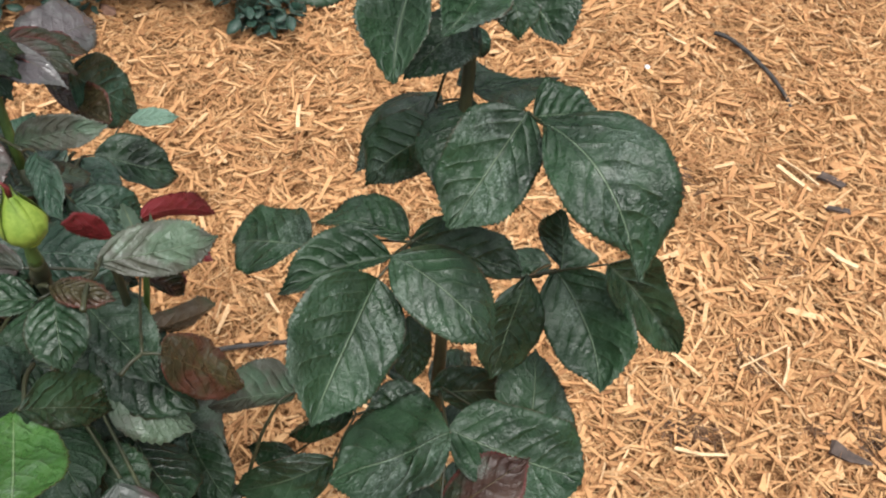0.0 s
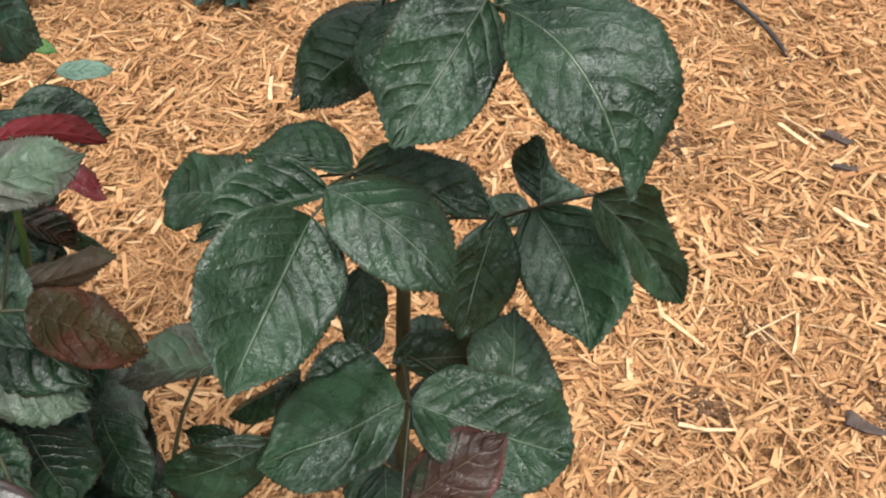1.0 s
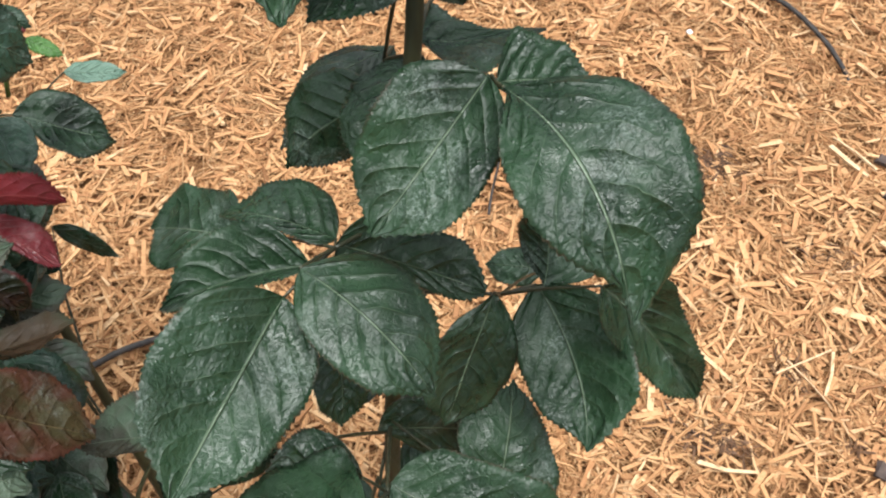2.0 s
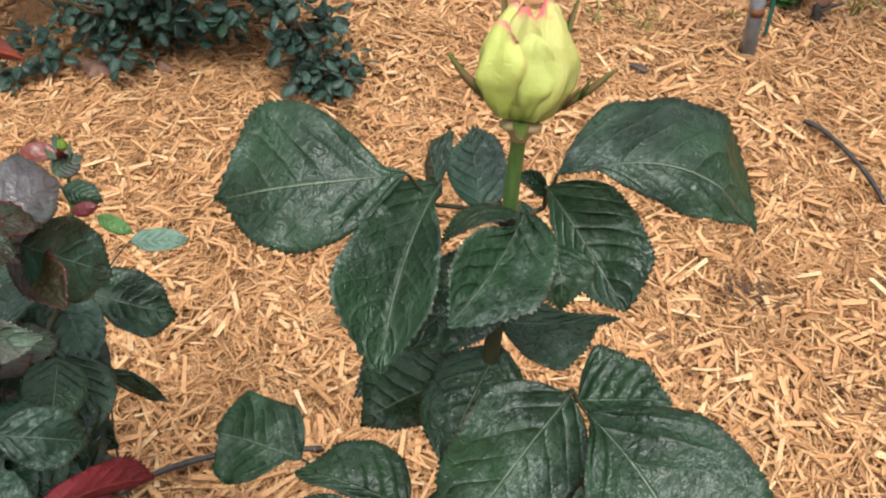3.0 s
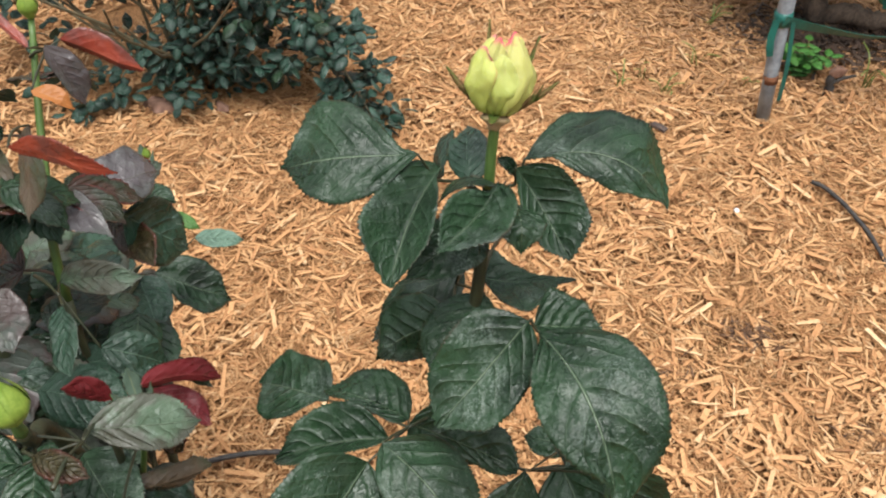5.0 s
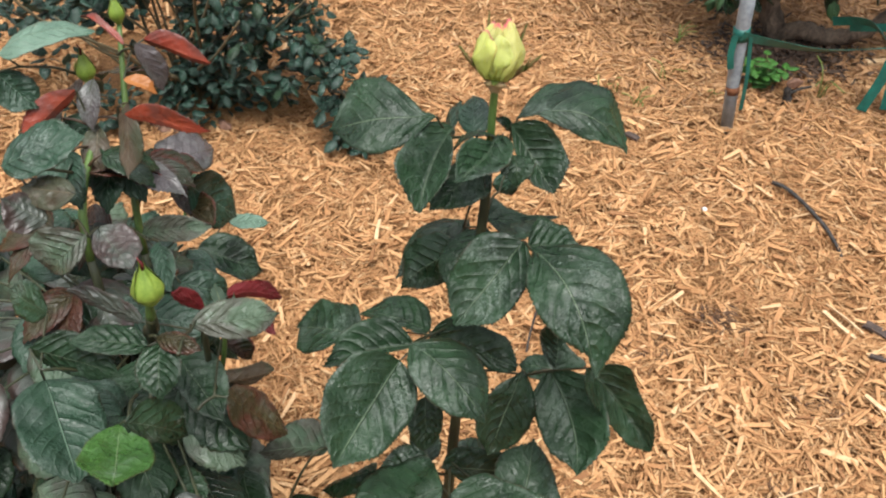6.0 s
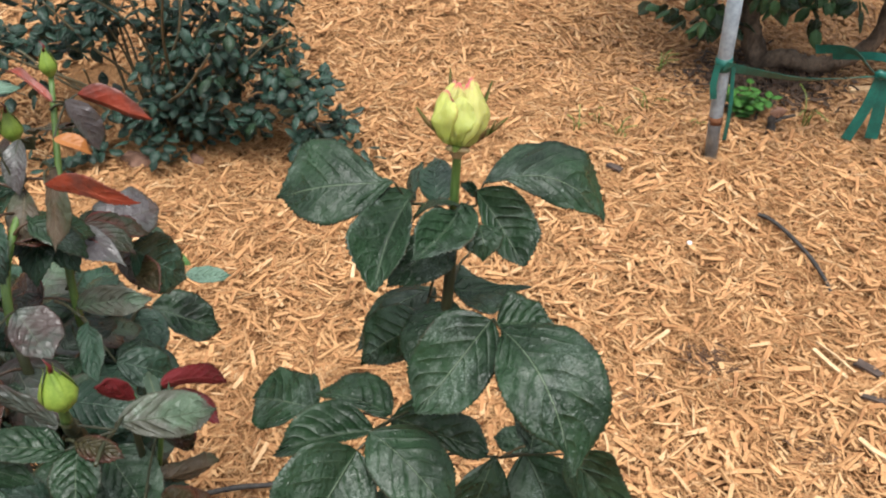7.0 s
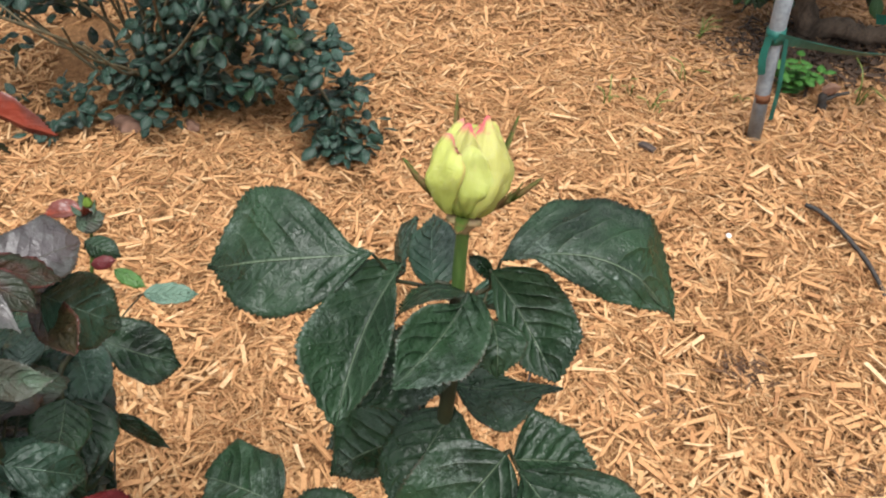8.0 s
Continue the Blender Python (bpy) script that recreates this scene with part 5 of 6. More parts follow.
rng = random.Random(22)
for q in range(26):
    hgt = rng.uniform(0.18, 0.52)
    ang = rng.uniform(0, 6.28)
    c = Vector((0.0 + rng.uniform(0.01, 0.05) * math.cos(ang), 0.27 + rng.uniform(0.01, 0.05) * math.sin(ang), hgt))
    if q % 3 == 0:
        stalk = leaf_stalk(main_rose, (0.0, 0.27, hgt - 0.02), c, [])
    d = Vector((math.cos(ang) + rng.uniform(-0.5, 0.5), math.sin(ang) + rng.uniform(-0.5, 0.5), rng.uniform(-0.5, 0.1))).normalized()
    ln = rng.uniform(0.045, 0.06)
    leaflet(stalk, c, c + d * ln, (rng.uniform(-0.4, 0.4), rng.uniform(-0.6, 0.2), 1), (ln * 0.32, ln * 0.33), 0.004, 0.0, "green", rows=24, cols=5)

# ---------------------------------------------------------------- bushes further back
BARK = plain_material("bark_grey_brown", (0.050, 0.034, 0.024), (0.180, 0.130, 0.092), 25, 0.9, 1.0, 0.012, stretch=(1, 1, 0.5))
TWIG = plain_material("twig_brown_green", (0.050, 0.044, 0.022), (0.120, 0.095, 0.050), 60, 0.7, 0.4, 0.001)


def small_leaf_mesh(kind, seed, length, width):
    v, f, uv, ids = leaf_data((0, 0, 0), (length, 0, 0), (0, 0, 1), (width / 2, width / 2), length * 0.06, -length * 0.03, seed=seed, rows=6, cols=2, teeth=False, thick=0.0006, quilted=0.3)
    me = mesh_from("leaf", v, f, uv, True, ids)
    me.materials.append(LEAF[kind])
    me.materials.append(UNDER)
    return me


def shrub(name, at, label, stems, clouds, leaf_len, seed, kinds, single, hang=14):
    """A shrub: canes from its base, leaflets in clusters about its clouds of (centre, radii, count); the first ones are single parts, the rest one part."""
    rng = random.Random(seed)
    bush = thing(name, at, label, "rose bush")
    for pts, r0, r1, mt in stems:
        tube("cane", smooth_path(pts, 7), (r0, r1), mt, bush, sides=9, knobs=0.10 if r0 < 0.02 else 0.20, rng=rng)
    protos = [small_leaf_mesh(kd, seed + i, leaf_len * (0.8 + 0.15 * i), leaf_len * (0.8 + 0.15 * i) * 0.66) for i, kd in enumerate(kinds)]
    o = Vector(at)
    verts, faces, uvs, ids = [], [], [], []
    made = 0
    for (cx, cy, cz), (rx, ry, rz), count in clouds:
        for _ in range(count // 5):
            while True:
                d = Vector([rng.uniform(-1, 1) for _ in range(3)])
                if 0.25 < d.length < 1:
                    break
            c = Vector((cx + d.x * rx, cy + d.y * ry, cz + d.z * rz))
            out_dir = Vector((d.x * 0.7 + rng.uniform(-0.5, 0.5), d.y * 0.7 + rng.uniform(-0.5, 0.5), rng.uniform(-0.35, 0.35))).normalized()
            sd = out_dir.cross(Vector((0, 0, 1))).normalized()
            for s, w in ((1.0, 0), (0.55, 1), (0.55, -1), (0.1, 1), (0.1, -1)):
                p = c + out_dir * (leaf_len * 1.3 * s) + sd * (w * leaf_len * 0.12)
                if p.z < 0.012:
                    p.z = 0.012 + rng.random() * 0.02
                a = (out_dir * (1.0 if w == 0 else 0.35) + sd * w).normalized()
                yaw = math.degrees(math.atan2(a.y, a.x))
                m = pose(*(p - o), rng.gauss(0, 30), rng.gauss(hang, 26), yaw)
                me = protos[rng.randrange(len(protos))]
                if made < single:
                    ob = new("leaf", me)
                    ob.parent, ob.matrix_basis = bush, m
                else:
                    q = len(verts)
                    verts.extend(m @ v.co for v in me.vertices)
                    lay = me.uv_layers[0].data
                    vu = {}
                    for poly in me.polygons:
                        faces.append(tuple(i + q for i in poly.vertices))
                        ids.append(poly.material_index)
                        for li, vi in zip(poly.loop_indices, poly.vertices):
                            vu[vi] = tuple(lay[li].uv)
                    uvs.extend(vu.get(i, (0, 0)) for i in range(len(me.vertices)))
                made += 1
    if verts:
        ob = part("foliage", mesh_from("foliage", verts, faces, uvs, True, ids), [LEAF[kinds[0]], UNDER], bush)
        tagged(ob, "small blue-green leaves", kind="stuff")
    return bush


B0 = (-0.79, 1.55, 0.0)
stems = []
rng = random.Random(8)
for q in range(24):
    a = q / 24 * 6.28 + rng.uniform(-0.2, 0.2)
    r, h = rng.uniform(0.10, 0.36), rng.uniform(0.26, 0.52)
    x, y = math.cos(a), math.sin(a)
    j = [rng.uniform(-0.035, 0.035) for _ in range(6)]
    stems.append(tuple(Vector(B0) + Vector(p) for p in ((x * 0.05, y * 0.04, -0.02), (x * r * 0.35 + j[0], y * r * 0.35 + j[1], h * 0.35), (x * r * 0.75 + j[2], y * r * 0.65 + j[3], h * 0.7), (x * r * 1.15 + j[4], y * r * 0.9 + j[5], h))))
stems.append(tuple(Vector(p) for p in ((-0.74, 1.53, 0.0), (-0.60, 1.52, 0.20), (-0.46, 1.50, 0.19), (-0.385, 1.47, 0.10), (-0.33, 1.43, 0.03))))
stems.append(tuple(Vector(p) for p in ((-0.83, 1.53, 0.0), (-0.95, 1.50, 0.16), (-1.08, 1.52, 0.30))))
shrub("rose_bush", B0, "bushy rose with small blue-green leaves on brown canes", [(s, 0.0046, 0.0020, TWIG) for s in stems],
      (((-0.60, 1.56, 0.19), (0.17, 0.13, 0.14), 600), ((-0.55, 1.64, 0.36), (0.11, 0.10, 0.06), 130), ((-0.43, 1.50, 0.17), (0.06, 0.05, 0.05), 90), ((-0.375, 1.47, 0.085), (0.05, 0.05, 0.04), 85), ((-0.335, 1.43, 0.04), (0.045, 0.04, 0.03), 80),
       ((-1.00, 1.58, 0.30), (0.20, 0.12, 0.08), 220), ((-0.82, 1.72, 0.48), (0.42, 0.24, 0.10), 560), ((-0.97, 1.42, 0.045), (0.09, 0.05, 0.03), 60), ((-0.80, 1.53, 0.10), (0.13, 0.08, 0.06), 130), ((-0.80, 1.60, 0.30), (0.20, 0.10, 0.07), 130), ((-0.70, 1.47, 0.08), (0.10, 0.05, 0.05), 120), ((-1.10, 1.55, 0.22), (0.18, 0.12, 0.10), 160)),
      0.032, 31, ("shrub", "blue", "shrub", "green"), 300)

T0 = (0.68, 2.02, 0.0)
trunk = [
    (((0.68, 2.01, -0.03), (0.650, 2.01, 0.05), (0.622, 2.03, 0.12), (0.615, 2.06, 0.22), (0.58, 2.10, 0.45)), 0.034, 0.018, BARK),
    (((0.66, 2.01, 0.01), (0.72, 1.97, 0.050), (0.78, 1.97, 0.035), (0.86, 1.95, 0.065), (0.915, 1.95, 0.13), (0.93, 1.98, 0.24), (0.95, 2.0, 0.42)), 0.025, 0.015, BARK),
]
shrub("rose_bush", T0, "old rose bush with gnarled brown limbs behind a stake", trunk,
      (((0.48, 2.00, 0.16), (0.08, 0.08, 0.07), 70), ((0.60, 2.02, 0.27), (0.12, 0.12, 0.07), 90), ((0.76, 2.05, 0.24), (0.14, 0.12, 0.08), 110), ((0.98, 2.0, 0.28), (0.16, 0.16, 0.08), 110), ((0.88, 2.08, 0.46), (0.50, 0.36, 0.16), 800), ((0.52, 2.08, 0.46), (0.28, 0.25, 0.15), 320)),
      0.050, 47, ("canopy", "canopy", "green"), 200, 42)

# ---------------------------------------------------------------- stake, tape, sticks and weeds
STEEL = plain_material("galvanised_steel", (0.17, 0.20, 0.23), (0.31, 0.36, 0.40), 18, 0.45, 0.15, 0.001, metal=0.2)
RUST = plain_material("rust", (0.10, 0.035, 0.015), (0.20, 0.08, 0.03), 90, 0.9, 0.6, 0.001)
TAPE = plain_material("green_tape", (0.004, 0.065, 0.050), (0.008, 0.115, 0.088), 40, 0.40, 0.2, 0.001)
stake = thing("stake", (0.492, 1.585, 0.0), "grey metal garden stake with rusty band, tied with tape", "garden stake")
tube("post", [(0.4965, 1.583, -0.02), (0.485, 1.592, 0.12), (0.476, 1.600, 0.26), (0.462, 1.610, 0.52)], (0.0138, 0.0165), STEEL, stake, sides=14)
tube("rust_band", [(0.4885, 1.5895, 0.092), (0.4865, 1.5910, 0.110)], (0.0152, 0.0154), RUST, stake, "brown rusty band", sides=14)


def ribbon(name, pts, width, material, parent, label="", lean=(0, 0, 1), turns=0.0):
    """A flat strip of tape with thickness along a path."""
    o = parent_origin(parent)
    path = [p - o for p in smooth_path(pts, 7)]
    n = len(path)
    verts, faces = [], []
    for i, p in enumerate(path):
        t = (path[min(i + 1, n - 1)] - path[max(i - 1, 0)]).normalized()
        a = Vector(lean)
        a = (a - t * a.dot(t)).normalized()
        b = t.cross(a)
        w = turns * i / (n - 1)
        a, b = a * math.cos(w) + b * math.sin(w), b * math.cos(w) - a * math.sin(w)
        h = width / 2
        verts += [p - a * h - b * 0.0005, p + a * h - b * 0.0005, p + a * h + b * 0.0005, p - a * h + b * 0.0005]
    for i in range(n - 1):
        for q in range(4):
            faces.append((i * 4 + q, i * 4 + (q + 1) % 4, (i + 1) * 4 + (q + 1) % 4, (i + 1) * 4 + q))
    faces += [(3, 2, 1, 0), tuple((n - 1) * 4 + q for q in range(4))]
    return part(name, mesh_from(name, verts, faces, smooth=False), material, parent, label)


tape = thing("plant_tape", (0.66, 1.66, 0.0), "green plastic plant tape tied from the stake, loose ends hanging", "plant tape")
tube("wrap", [(0.4785, 1.598, 0.222), (0.4755, 1.6005, 0.250)], (0.0180, 0.0184), TAPE, tape, sides=14)
ribbon("tail", [(0.462, 1.582, 0.240), (0.460, 1.575, 0.20), (0.466, 1.570, 0.165)], 0.014, TAPE, tape, lean=(1, 0, 0))
ribbon("tail", [(0.496, 1.590, 0.235), (0.508, 1.578, 0.14), (0.512, 1.572, 0.06)], 0.010, TAPE, tape, lean=(1, 0.5, 0))
ribbon("strip", [(0.476, 1.58, 0.240), (0.56, 1.62, 0.205), (0.68, 1.66, 0.172), (0.85, 1.71, 0.160)], 0.020, TAPE, tape, turns=1.2)
ribbon("strip", [(0.74, 1.84, 0.150), (0.80, 1.77, 0.185), (0.85, 1.71, 0.160), (0.95, 1.70, 0.150), (1.25, 1.72, 0.14)], 0.022, TAPE, tape, turns=2.0)
ribbon("strip", [(0.78, 1.83, 0.140), (0.86, 1.75, 0.185), (0.95, 1.71, 0.172), (1.25, 1.73, 0.17)], 0.018, TAPE, tape, turns=-1.0)
ribbon("tail", [(0.852, 1.708, 0.165), (0.838, 1.690, 0.09), (0.812, 1.672, 0.012)], 0.026, TAPE, tape, lean=(1, 0.1, 0))
ribbon("tail", [(0.856, 1.708, 0.165), (0.866, 1.690, 0.09), (0.868, 1.675, 0.016)], 0.028, TAPE, tape, lean=(1, -0.2, 0))
kn, kf = tube_data([Vector(p) - Vector((0.66, 1.66, 0)) for p in ((0.836, 1.708, 0.165), (0.845, 1.706, 0.168), (0.856, 1.705, 0.163), (0.866, 1.706, 0.158))], [0.005, 0.010, 0.011, 0.005], 9, 0.25, random.Random(2))
part("knot", mesh_from("knot", kn, kf), TAPE, tape)

DARK_WOOD = plain_material("dark_wet_twig", (0.012, 0.010, 0.009), (0.045, 0.038, 0.032), 90, 0.7, 0.5, 0.001)
stick = thing("stick", (0.62, 1.26, 0.0), "curved dark twig lying on the mulch", "stick")
tube("twig", smooth_path([(0.566, 1.375, 0.012), (0.584, 1.359, 0.016), (0.612, 1.315, 0.018), (0.645, 1.245, 0.016), (0.661, 1.19, 0.012), (0.667, 1.162, 0.006)], 6), (0.0048, 0.0038), DARK_WOOD, stick, sides=9, knobs=0.12, rng=random.Random(5))
branch = thing("stick", (-0.36, 0.60, 0.0), "long thin dark branch lying on the mulch", "stick")
tube("twig", smooth_path([(-0.54, 0.475, 0.010), (-0.485, 0.530, 0.016), (-0.42, 0.588, 0.020), (-0.35, 0.620, 0.022), (-0.28, 0.638, 0.018), (-0.20, 0.652, 0.010)], 6), (0.0050, 0.0038), DARK_WOOD, branch, sides=8, knobs=0.12, rng=random.Random(6))
thin = thing("stick", (0.078, 0.91, 0.0), "thin grey-brown twig lying on the mulch", "stick")
tube("twig", smooth_path([(0.070, 0.85, 0.010), (0.074, 0.89, 0.015), (0.084, 0.955, 0.010)], 6), (0.0022, 0.0016), DARK_WOOD, thin, sides=7, knobs=0.1, rng=random.Random(7))

PALE = plain_material("pale_split_wood", (0.42, 0.26, 0.13), (0.63, 0.45, 0.26), 70, 0.7, 0.5, 0.0008)
DARK_BARK = plain_material("dark_bark", (0.028, 0.018, 0.014), (0.085, 0.058, 0.045), 55, 0.85, 0.8, 0.002)


def long_chip(name, a, b, width, thick, material, label, category, lift=0.010, seed=1):
    """A single larger splinter lying from a to b."""
    rng = random.Random(seed)
    a, b = Vector((*a, 0)), Vector((*b, 0))
    mid = (a + b) / 2
    ob = new(name, mesh_from(name, [Vector(v) for v in chip_verts(rng, (b - a).length, width, thick)], CHIP_FACES, smooth=False))
    ob.data.materials.append(material)
    ob.matrix_basis = pose(mid.x, mid.y, lie(mid.x, mid.y) + lift, rng.uniform(-8, 8), rng.uniform(-4, 4), math.degrees(math.atan2(b.y - a.y, b.x - a.x)))
    return tagged(ob, label, category)


for q, (a, b, w) in enumerate((((0.603, 1.010), (0.646, 0.950), 0.0085), ((0.611, 1.028), (0.662, 0.962), 0.0055), ((0.634, 0.823), (0.674, 0.785), 0.0085), ((-0.251, 1.160), (-0.245, 1.100), 0.013),
                               ((-0.255, 0.740), (-0.235, 0.700), 0.014), ((0.527, 0.641), (0.503, 0.577), 0.0050), ((0.448, 0.607), (0.527, 0.645), 0.0028), ((0.468, 0.628), (0.510, 0.560), 0.0034), ((0.47, 1.375), (0.50, 1.335), 0.005), ((0.33, 0.478), (0.40, 0.47), 0.008))):
    long_chip("wood_splinter", a, b, w, 0.0035, PALE, "pale split wood splinter on the mulch", "wood splinter", 0.012, q)
for q, (a, b, w) in enumerate((((0.668, 0.986), (0.706, 0.962), 0.020), ((0.660, 0.912), (0.698, 0.902), 0.018), ((0.545, 0.478), (0.590, 0.455), 0.022), ((0.262, 1.525), (0.290, 1.505), 0.018))):
    long_chip("bark_flake", a, b, w, 0.006, DARK_BARK, "dark weathered bark flake on the mulch", "bark flake", 0.010, q + 20)
long_chip("wood_block", (0.875, 1.885), (0.955, 1.905), 0.035, 0.020, PALE, "pale offcut of wood lying under the bush", "wood block", 0.012, 41)

WHITE = plain_material("white_stone", (0.55, 0.55, 0.53), (0.75, 0.74, 0.71), 120, 0.7, 0.4, 0.001)
bm = bmesh.new()
bmesh.ops.create_icosphere(bm, subdivisions=2, radius=0.0055)
for v in bm.verts:
    v.co *= 1 + 0.22 * noise.noise(v.co * 150)
    v.co.z *= 0.7
me = bpy.data.meshes.new("pebble")
bm.to_mesh(me)
bm.free()
me.materials.append(WHITE)
pebble = new("pebble", me)
pebble.location = (0.413, 1.268, lie(0.413, 1.268) + 0.010)
tagged(pebble, "small white pebble lying on the mulch", "pebble")

GRASS = plain_material("grass_blade", (0.08, 0.12, 0.02), (0.16, 0.20, 0.04), 80, 0.55, 0.2, 0.0005)
WEED = leaf_material("weed_green", (0.022, 0.085, 0.012), (0.045, 0.14, 0.022), (0.10, 0.20, 0.05), 0.5, 0.05)


def grass_tuft(at, blades, height, seed):
    rng = random.Random(seed)
    tuft = thing("grass_tuft", (*at, 0.0), "thin sprig of green grass in the mulch", "grass", "grass sprigs")
    for _ in range(blades):
        a, ln = rng.uniform(0, 6.28), height * rng.uniform(0.6, 1.1)
        d = Vector((math.cos(a), math.sin(a), 0)) * ln * rng.uniform(0.3, 0.9)
        p = Vector((at[0] + rng.uniform(-0.012, 0.012), at[1] + rng.uniform(-0.012, 0.012), 0.0))
        ribbon("blade", [p, p + d * 0.35 + Vector((0, 0, ln * 0.6)), p + d + Vector((0, 0, ln * 0.7))], 0.0026, GRASS, tuft, lean=(math.sin(a), -math.cos(a), 0))
    return tuft


for q, (at, n, h) in enumerate((((0.187, 1.656), 4, 0.055), ((0.294, 1.655), 5, 0.05), ((0.240, 1.70), 3, 0.06), ((0.405, 1.95), 6, 0.07), ((0.36, 1.78), 4, 0.06), ((0.47, 1.70), 3, 0.05), ((0.735, 1.74), 6, 0.10))):
    grass_tuft(at, n, h, q)

weed = thing("weed", (0.60, 1.76, 0.0), "low bright green weed with small leaves at the stake", "weed")
rng = random.Random(12)
for q in range(16):
    a = rng.uniform(0, 6.28)
    e = Vector((0.60 + 0.055 * math.cos(a) * rng.random(), 1.76 + 0.04 * math.sin(a) * rng.random(), rng.uniform(0.03, 0.085)))
    tube("stem", smooth_path([(0.60 + 0.01 * math.cos(a), 1.76 + 0.01 * math.sin(a), -0.005), (e + Vector((0.60, 1.76, 0))) / 2, e], 4), (0.0014, 0.0008), GRASS, weed, sides=5)
    for w in range(4):
        b = a + w * 1.57 + rng.uniform(-0.4, 0.4)
        ln = rng.uniform(0.022, 0.038)
        p = e - Vector((0, 0, 0.012 * w * rng.random()))
        v, f, uv, ids = leaf_data(p - weed.location, p + Vector((math.cos(b) * ln, math.sin(b) * ln, rng.uniform(-0.010, 0.008))) - weed.location, (0, 0, 1), (ln * 0.3, ln * 0.3), 0.002, -0.001, seed=q * 4 + w, rows=8, cols=2, quilted=0.3)
        part("leaf", mesh_from("leaf", v, f, uv, True, ids), [WEED, WEED], weed)

DRY = plain_material("dry_leaf_brown", (0.11, 0.055, 0.035), (0.22, 0.12, 0.08), 60, 0.8, 0.5, 0.001)


def dry_leaf(base, tip, up, half, seed):
    v, f, uv, ids = leaf_data((0, 0, 0), Vector(tip) - Vector(base), up, (half, half * 0.9), 0.012, -0.004, wave=0.35, seed=seed, rows=24, cols=4, quilted=0.6)
    ob = new("fallen_leaf", mesh_from("fallen_leaf", v, f, uv, True, ids))
    ob.data.materials.append(DRY)
    ob.data.materials.append(DRY)
    ob.location = base
    return tagged(ob, "curled dry brown leaf fallen on the mulch", "fallen leaf")


dry_leaf((-0.86, 1.435, 0.010), (-0.765, 1.42, 0.022), (0.1, -0.5, 0.9), 0.026, 3)
dry_leaf((-0.70, 1.47, 0.010), (-0.655, 1.43, 0.016), (0.1, -0.4, 0.9), 0.016, 4)
dry_leaf((0.640, 1.715, 0.045), (0.680, 1.722, 0.052), (0.0, -0.6, 0.8), 0.013, 5)
stub = thing("stub", (0.658, 1.715, 0.0), "short black twig stub standing in the mulch", "twig stub")
tube("twig", smooth_path([(0.652, 1.712, -0.01), (0.650, 1.714, 0.012), (0.648, 1.716, 0.030), (0.653, 1.720, 0.046)], 5), (0.012, 0.007), DARK_WOOD, stub, sides=8, knobs=0.25, rng=random.Random(9))
tube("twig", smooth_path([(0.650, 1.714, 0.02), (0.675, 1.722, 0.030), (0.705, 1.735, 0.030)], 5), (0.006, 0.003), DARK_WOOD, stub, sides=7, knobs=0.2, rng=random.Random(10))


# ---------------------------------------------------------------- loose chips: single ones first, the rest as one mass
rng = random.Random(77)
chip_protos = [mesh_from("wood_chip", [Vector(v) for v in chip_verts(rng, *size)], CHIP_FACES, smooth=False)
               for size in [(rng.uniform(0.022, 0.052), rng.uniform(0.003, 0.0095), rng.uniform(0.0015, 0.0035)) for _ in range(40)]]
for me in chip_protos:
    me.materials.append(CHIP_ONE)
for q in range(300):
    x, y = rng.uniform(0.12, 0.75), rng.uniform(0.40, 0.95)
    ob = new("wood_chip", chip_protos[q % 40])
    ob.parent = ground
    ob.matrix_basis = chip_pose(rng, x, y, rng.uniform(0.005, 0.009))
# dark brown bits strewn about the foot of the old trunk
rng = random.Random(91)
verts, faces = [], []
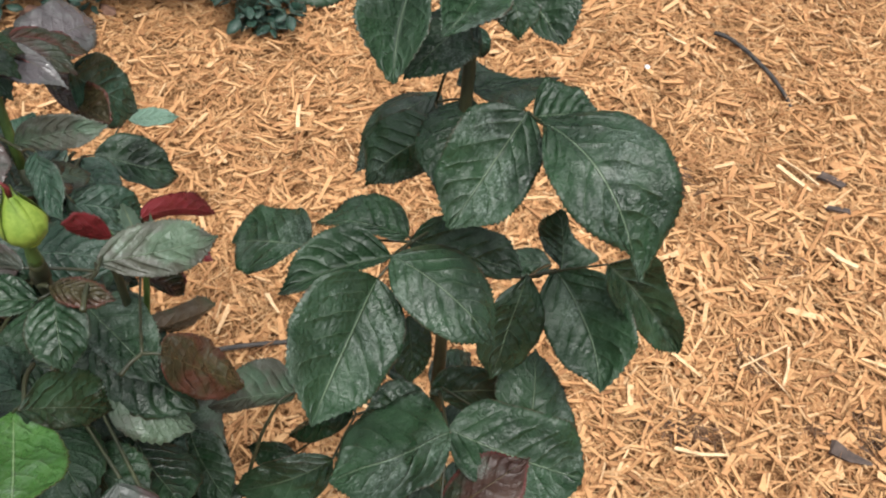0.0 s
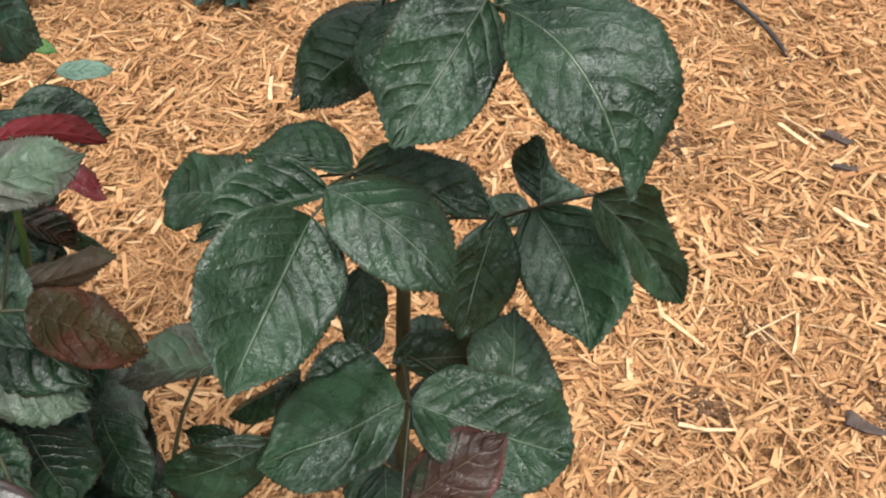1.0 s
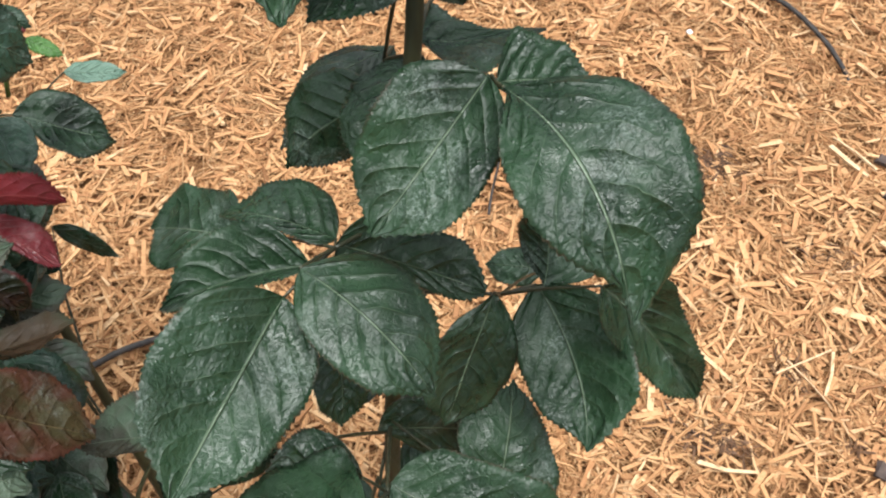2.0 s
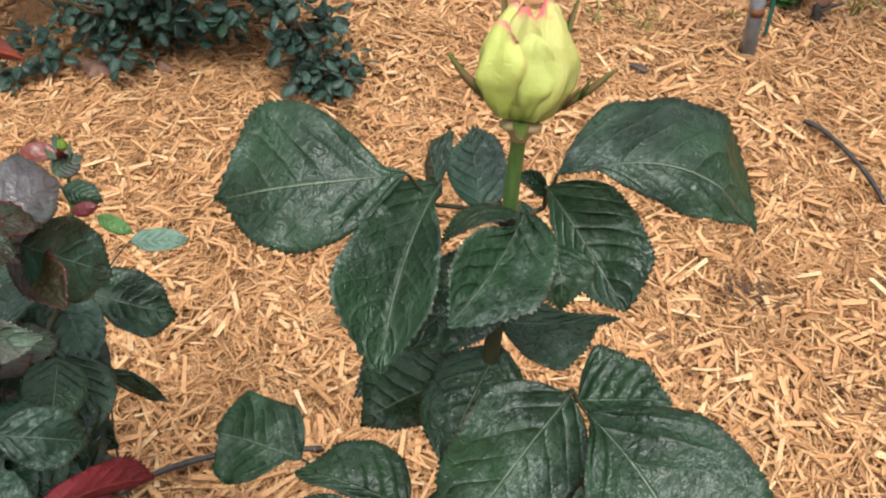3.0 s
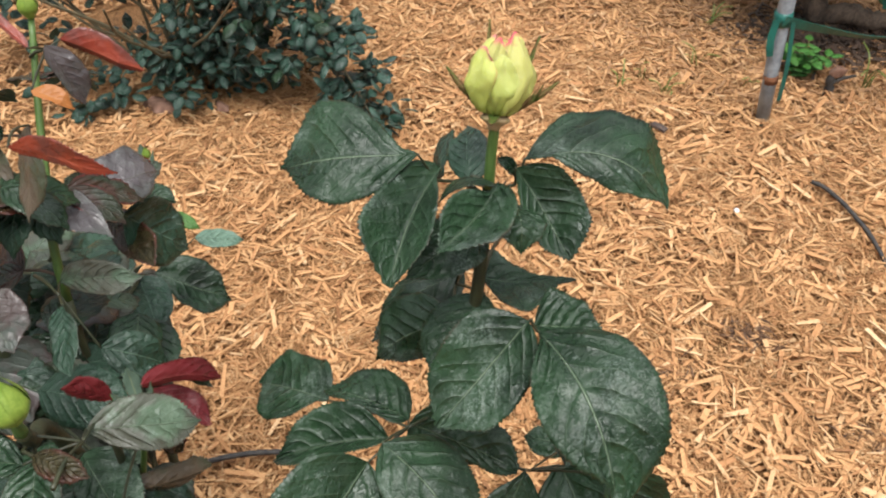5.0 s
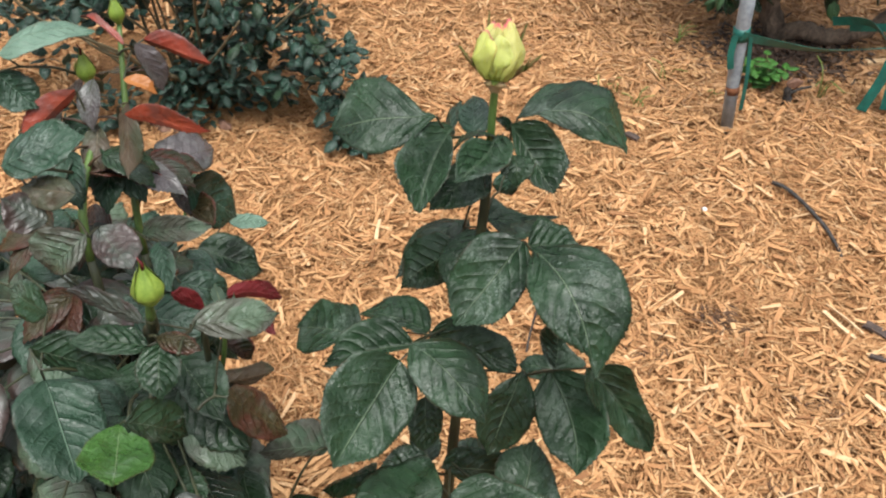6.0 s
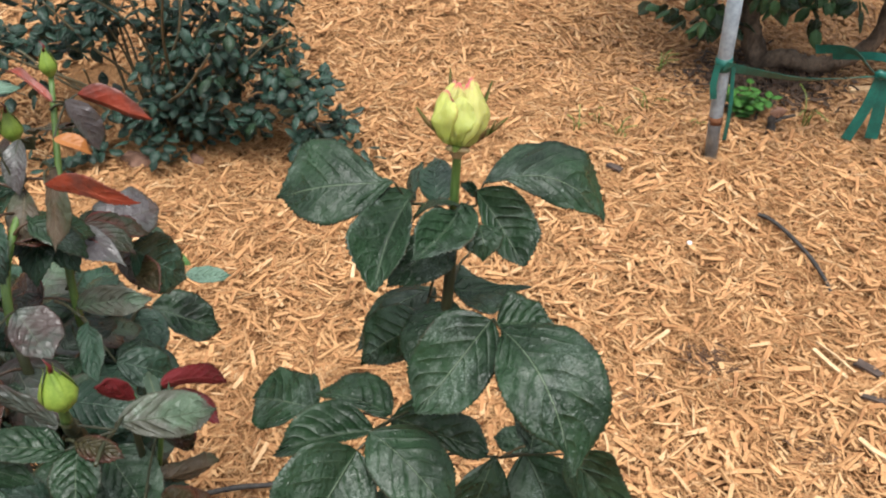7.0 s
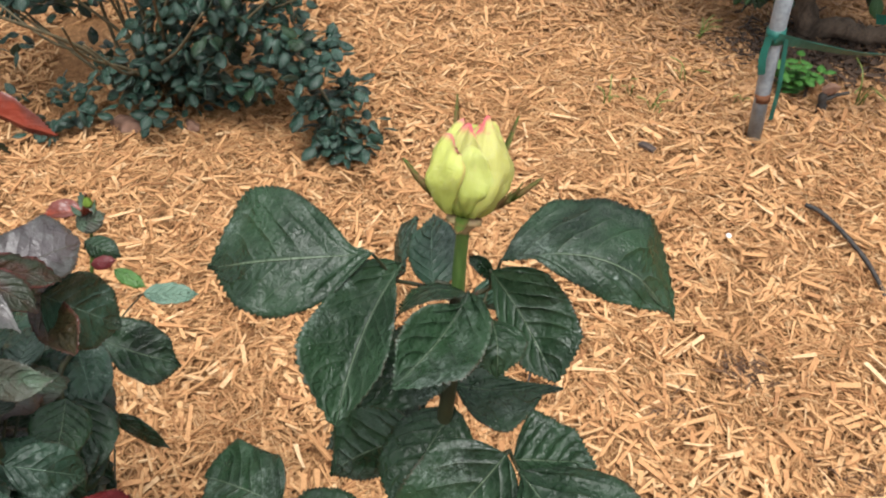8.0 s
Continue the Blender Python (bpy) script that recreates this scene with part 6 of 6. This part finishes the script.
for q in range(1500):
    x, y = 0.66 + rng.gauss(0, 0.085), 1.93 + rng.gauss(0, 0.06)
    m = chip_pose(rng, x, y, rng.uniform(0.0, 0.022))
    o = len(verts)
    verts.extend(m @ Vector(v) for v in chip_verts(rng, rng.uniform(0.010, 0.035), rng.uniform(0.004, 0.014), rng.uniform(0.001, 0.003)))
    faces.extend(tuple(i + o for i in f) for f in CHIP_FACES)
tagged(part("leaf_litter", mesh_from("leaf_litter", verts, faces, smooth=False), DARK_BITS, ground), "dark brown bits thick on the ground at the old trunk", kind="stuff")
# brown chips whose darker colour stands in for shade under the old bush
verts, faces = [], []
for q in range(5200):
    x, y = 0.80 + rng.gauss(0, 0.30), 2.02 + rng.gauss(0, 0.20)
    m = chip_pose(rng, x, y, rng.uniform(0.001, 0.012))
    o = len(verts)
    verts.extend(m @ Vector(v) for v in chip_verts(rng, rng.uniform(0.012, 0.045), rng.uniform(0.003, 0.009), rng.uniform(0.001, 0.003)))
    faces.extend(tuple(i + o for i in f) for f in CHIP_FACES)
tagged(part("old_chips", mesh_from("old_chips", verts, faces, smooth=False), SHADED_CHIP, ground), "brown wood chips, darkened for the shade under the old bush", kind="stuff")
verts, faces = [], []
for cx, cy, sx, sy, n in ((0.362, 0.502, 0.030, 0.009, 90), (0.335, 0.525, 0.035, 0.014, 60), (0.47, 0.614, 0.012, 0.016, 40), (0.612, 0.498, 0.012, 0.020, 90), (0.526, 0.511, 0.008, 0.006, 20), (0.414, 0.97, 0.026, 0.013, 150), (0.30, 0.88, 0.03, 0.02, 40), (0.55, 0.80, 0.03, 0.02, 40)):
    for q in range(n):
        x, y = cx + rng.gauss(0, sx), cy + rng.gauss(0, sy)
        m = chip_pose(rng, x, y, rng.uniform(0.001, 0.009))
        o = len(verts)
        verts.extend(m @ Vector(v) for v in fibre_verts(rng, rng.uniform(0.008, 0.030), rng.uniform(0.0012, 0.0045)))
        faces.extend(tuple(i + o for i in f) for f in FIBRE_FACES)
tagged(part("bark_shreds", mesh_from("bark_shreds", verts, faces, smooth=False), DAMP, ground), "dark damp shreds of bark", kind="stuff")
chip_field("wood_chips", 27000, 5, near_zone, False)
chip_field("wood_fibres", 62000, 15, near_zone, True)
chip_field("wood_chips", 26000, 6, far_zone, False)
chip_field("wood_fibres", 24000, 16, far_zone, True)
chip_field("wood_chips", 15000, 7, wide_zone, False)
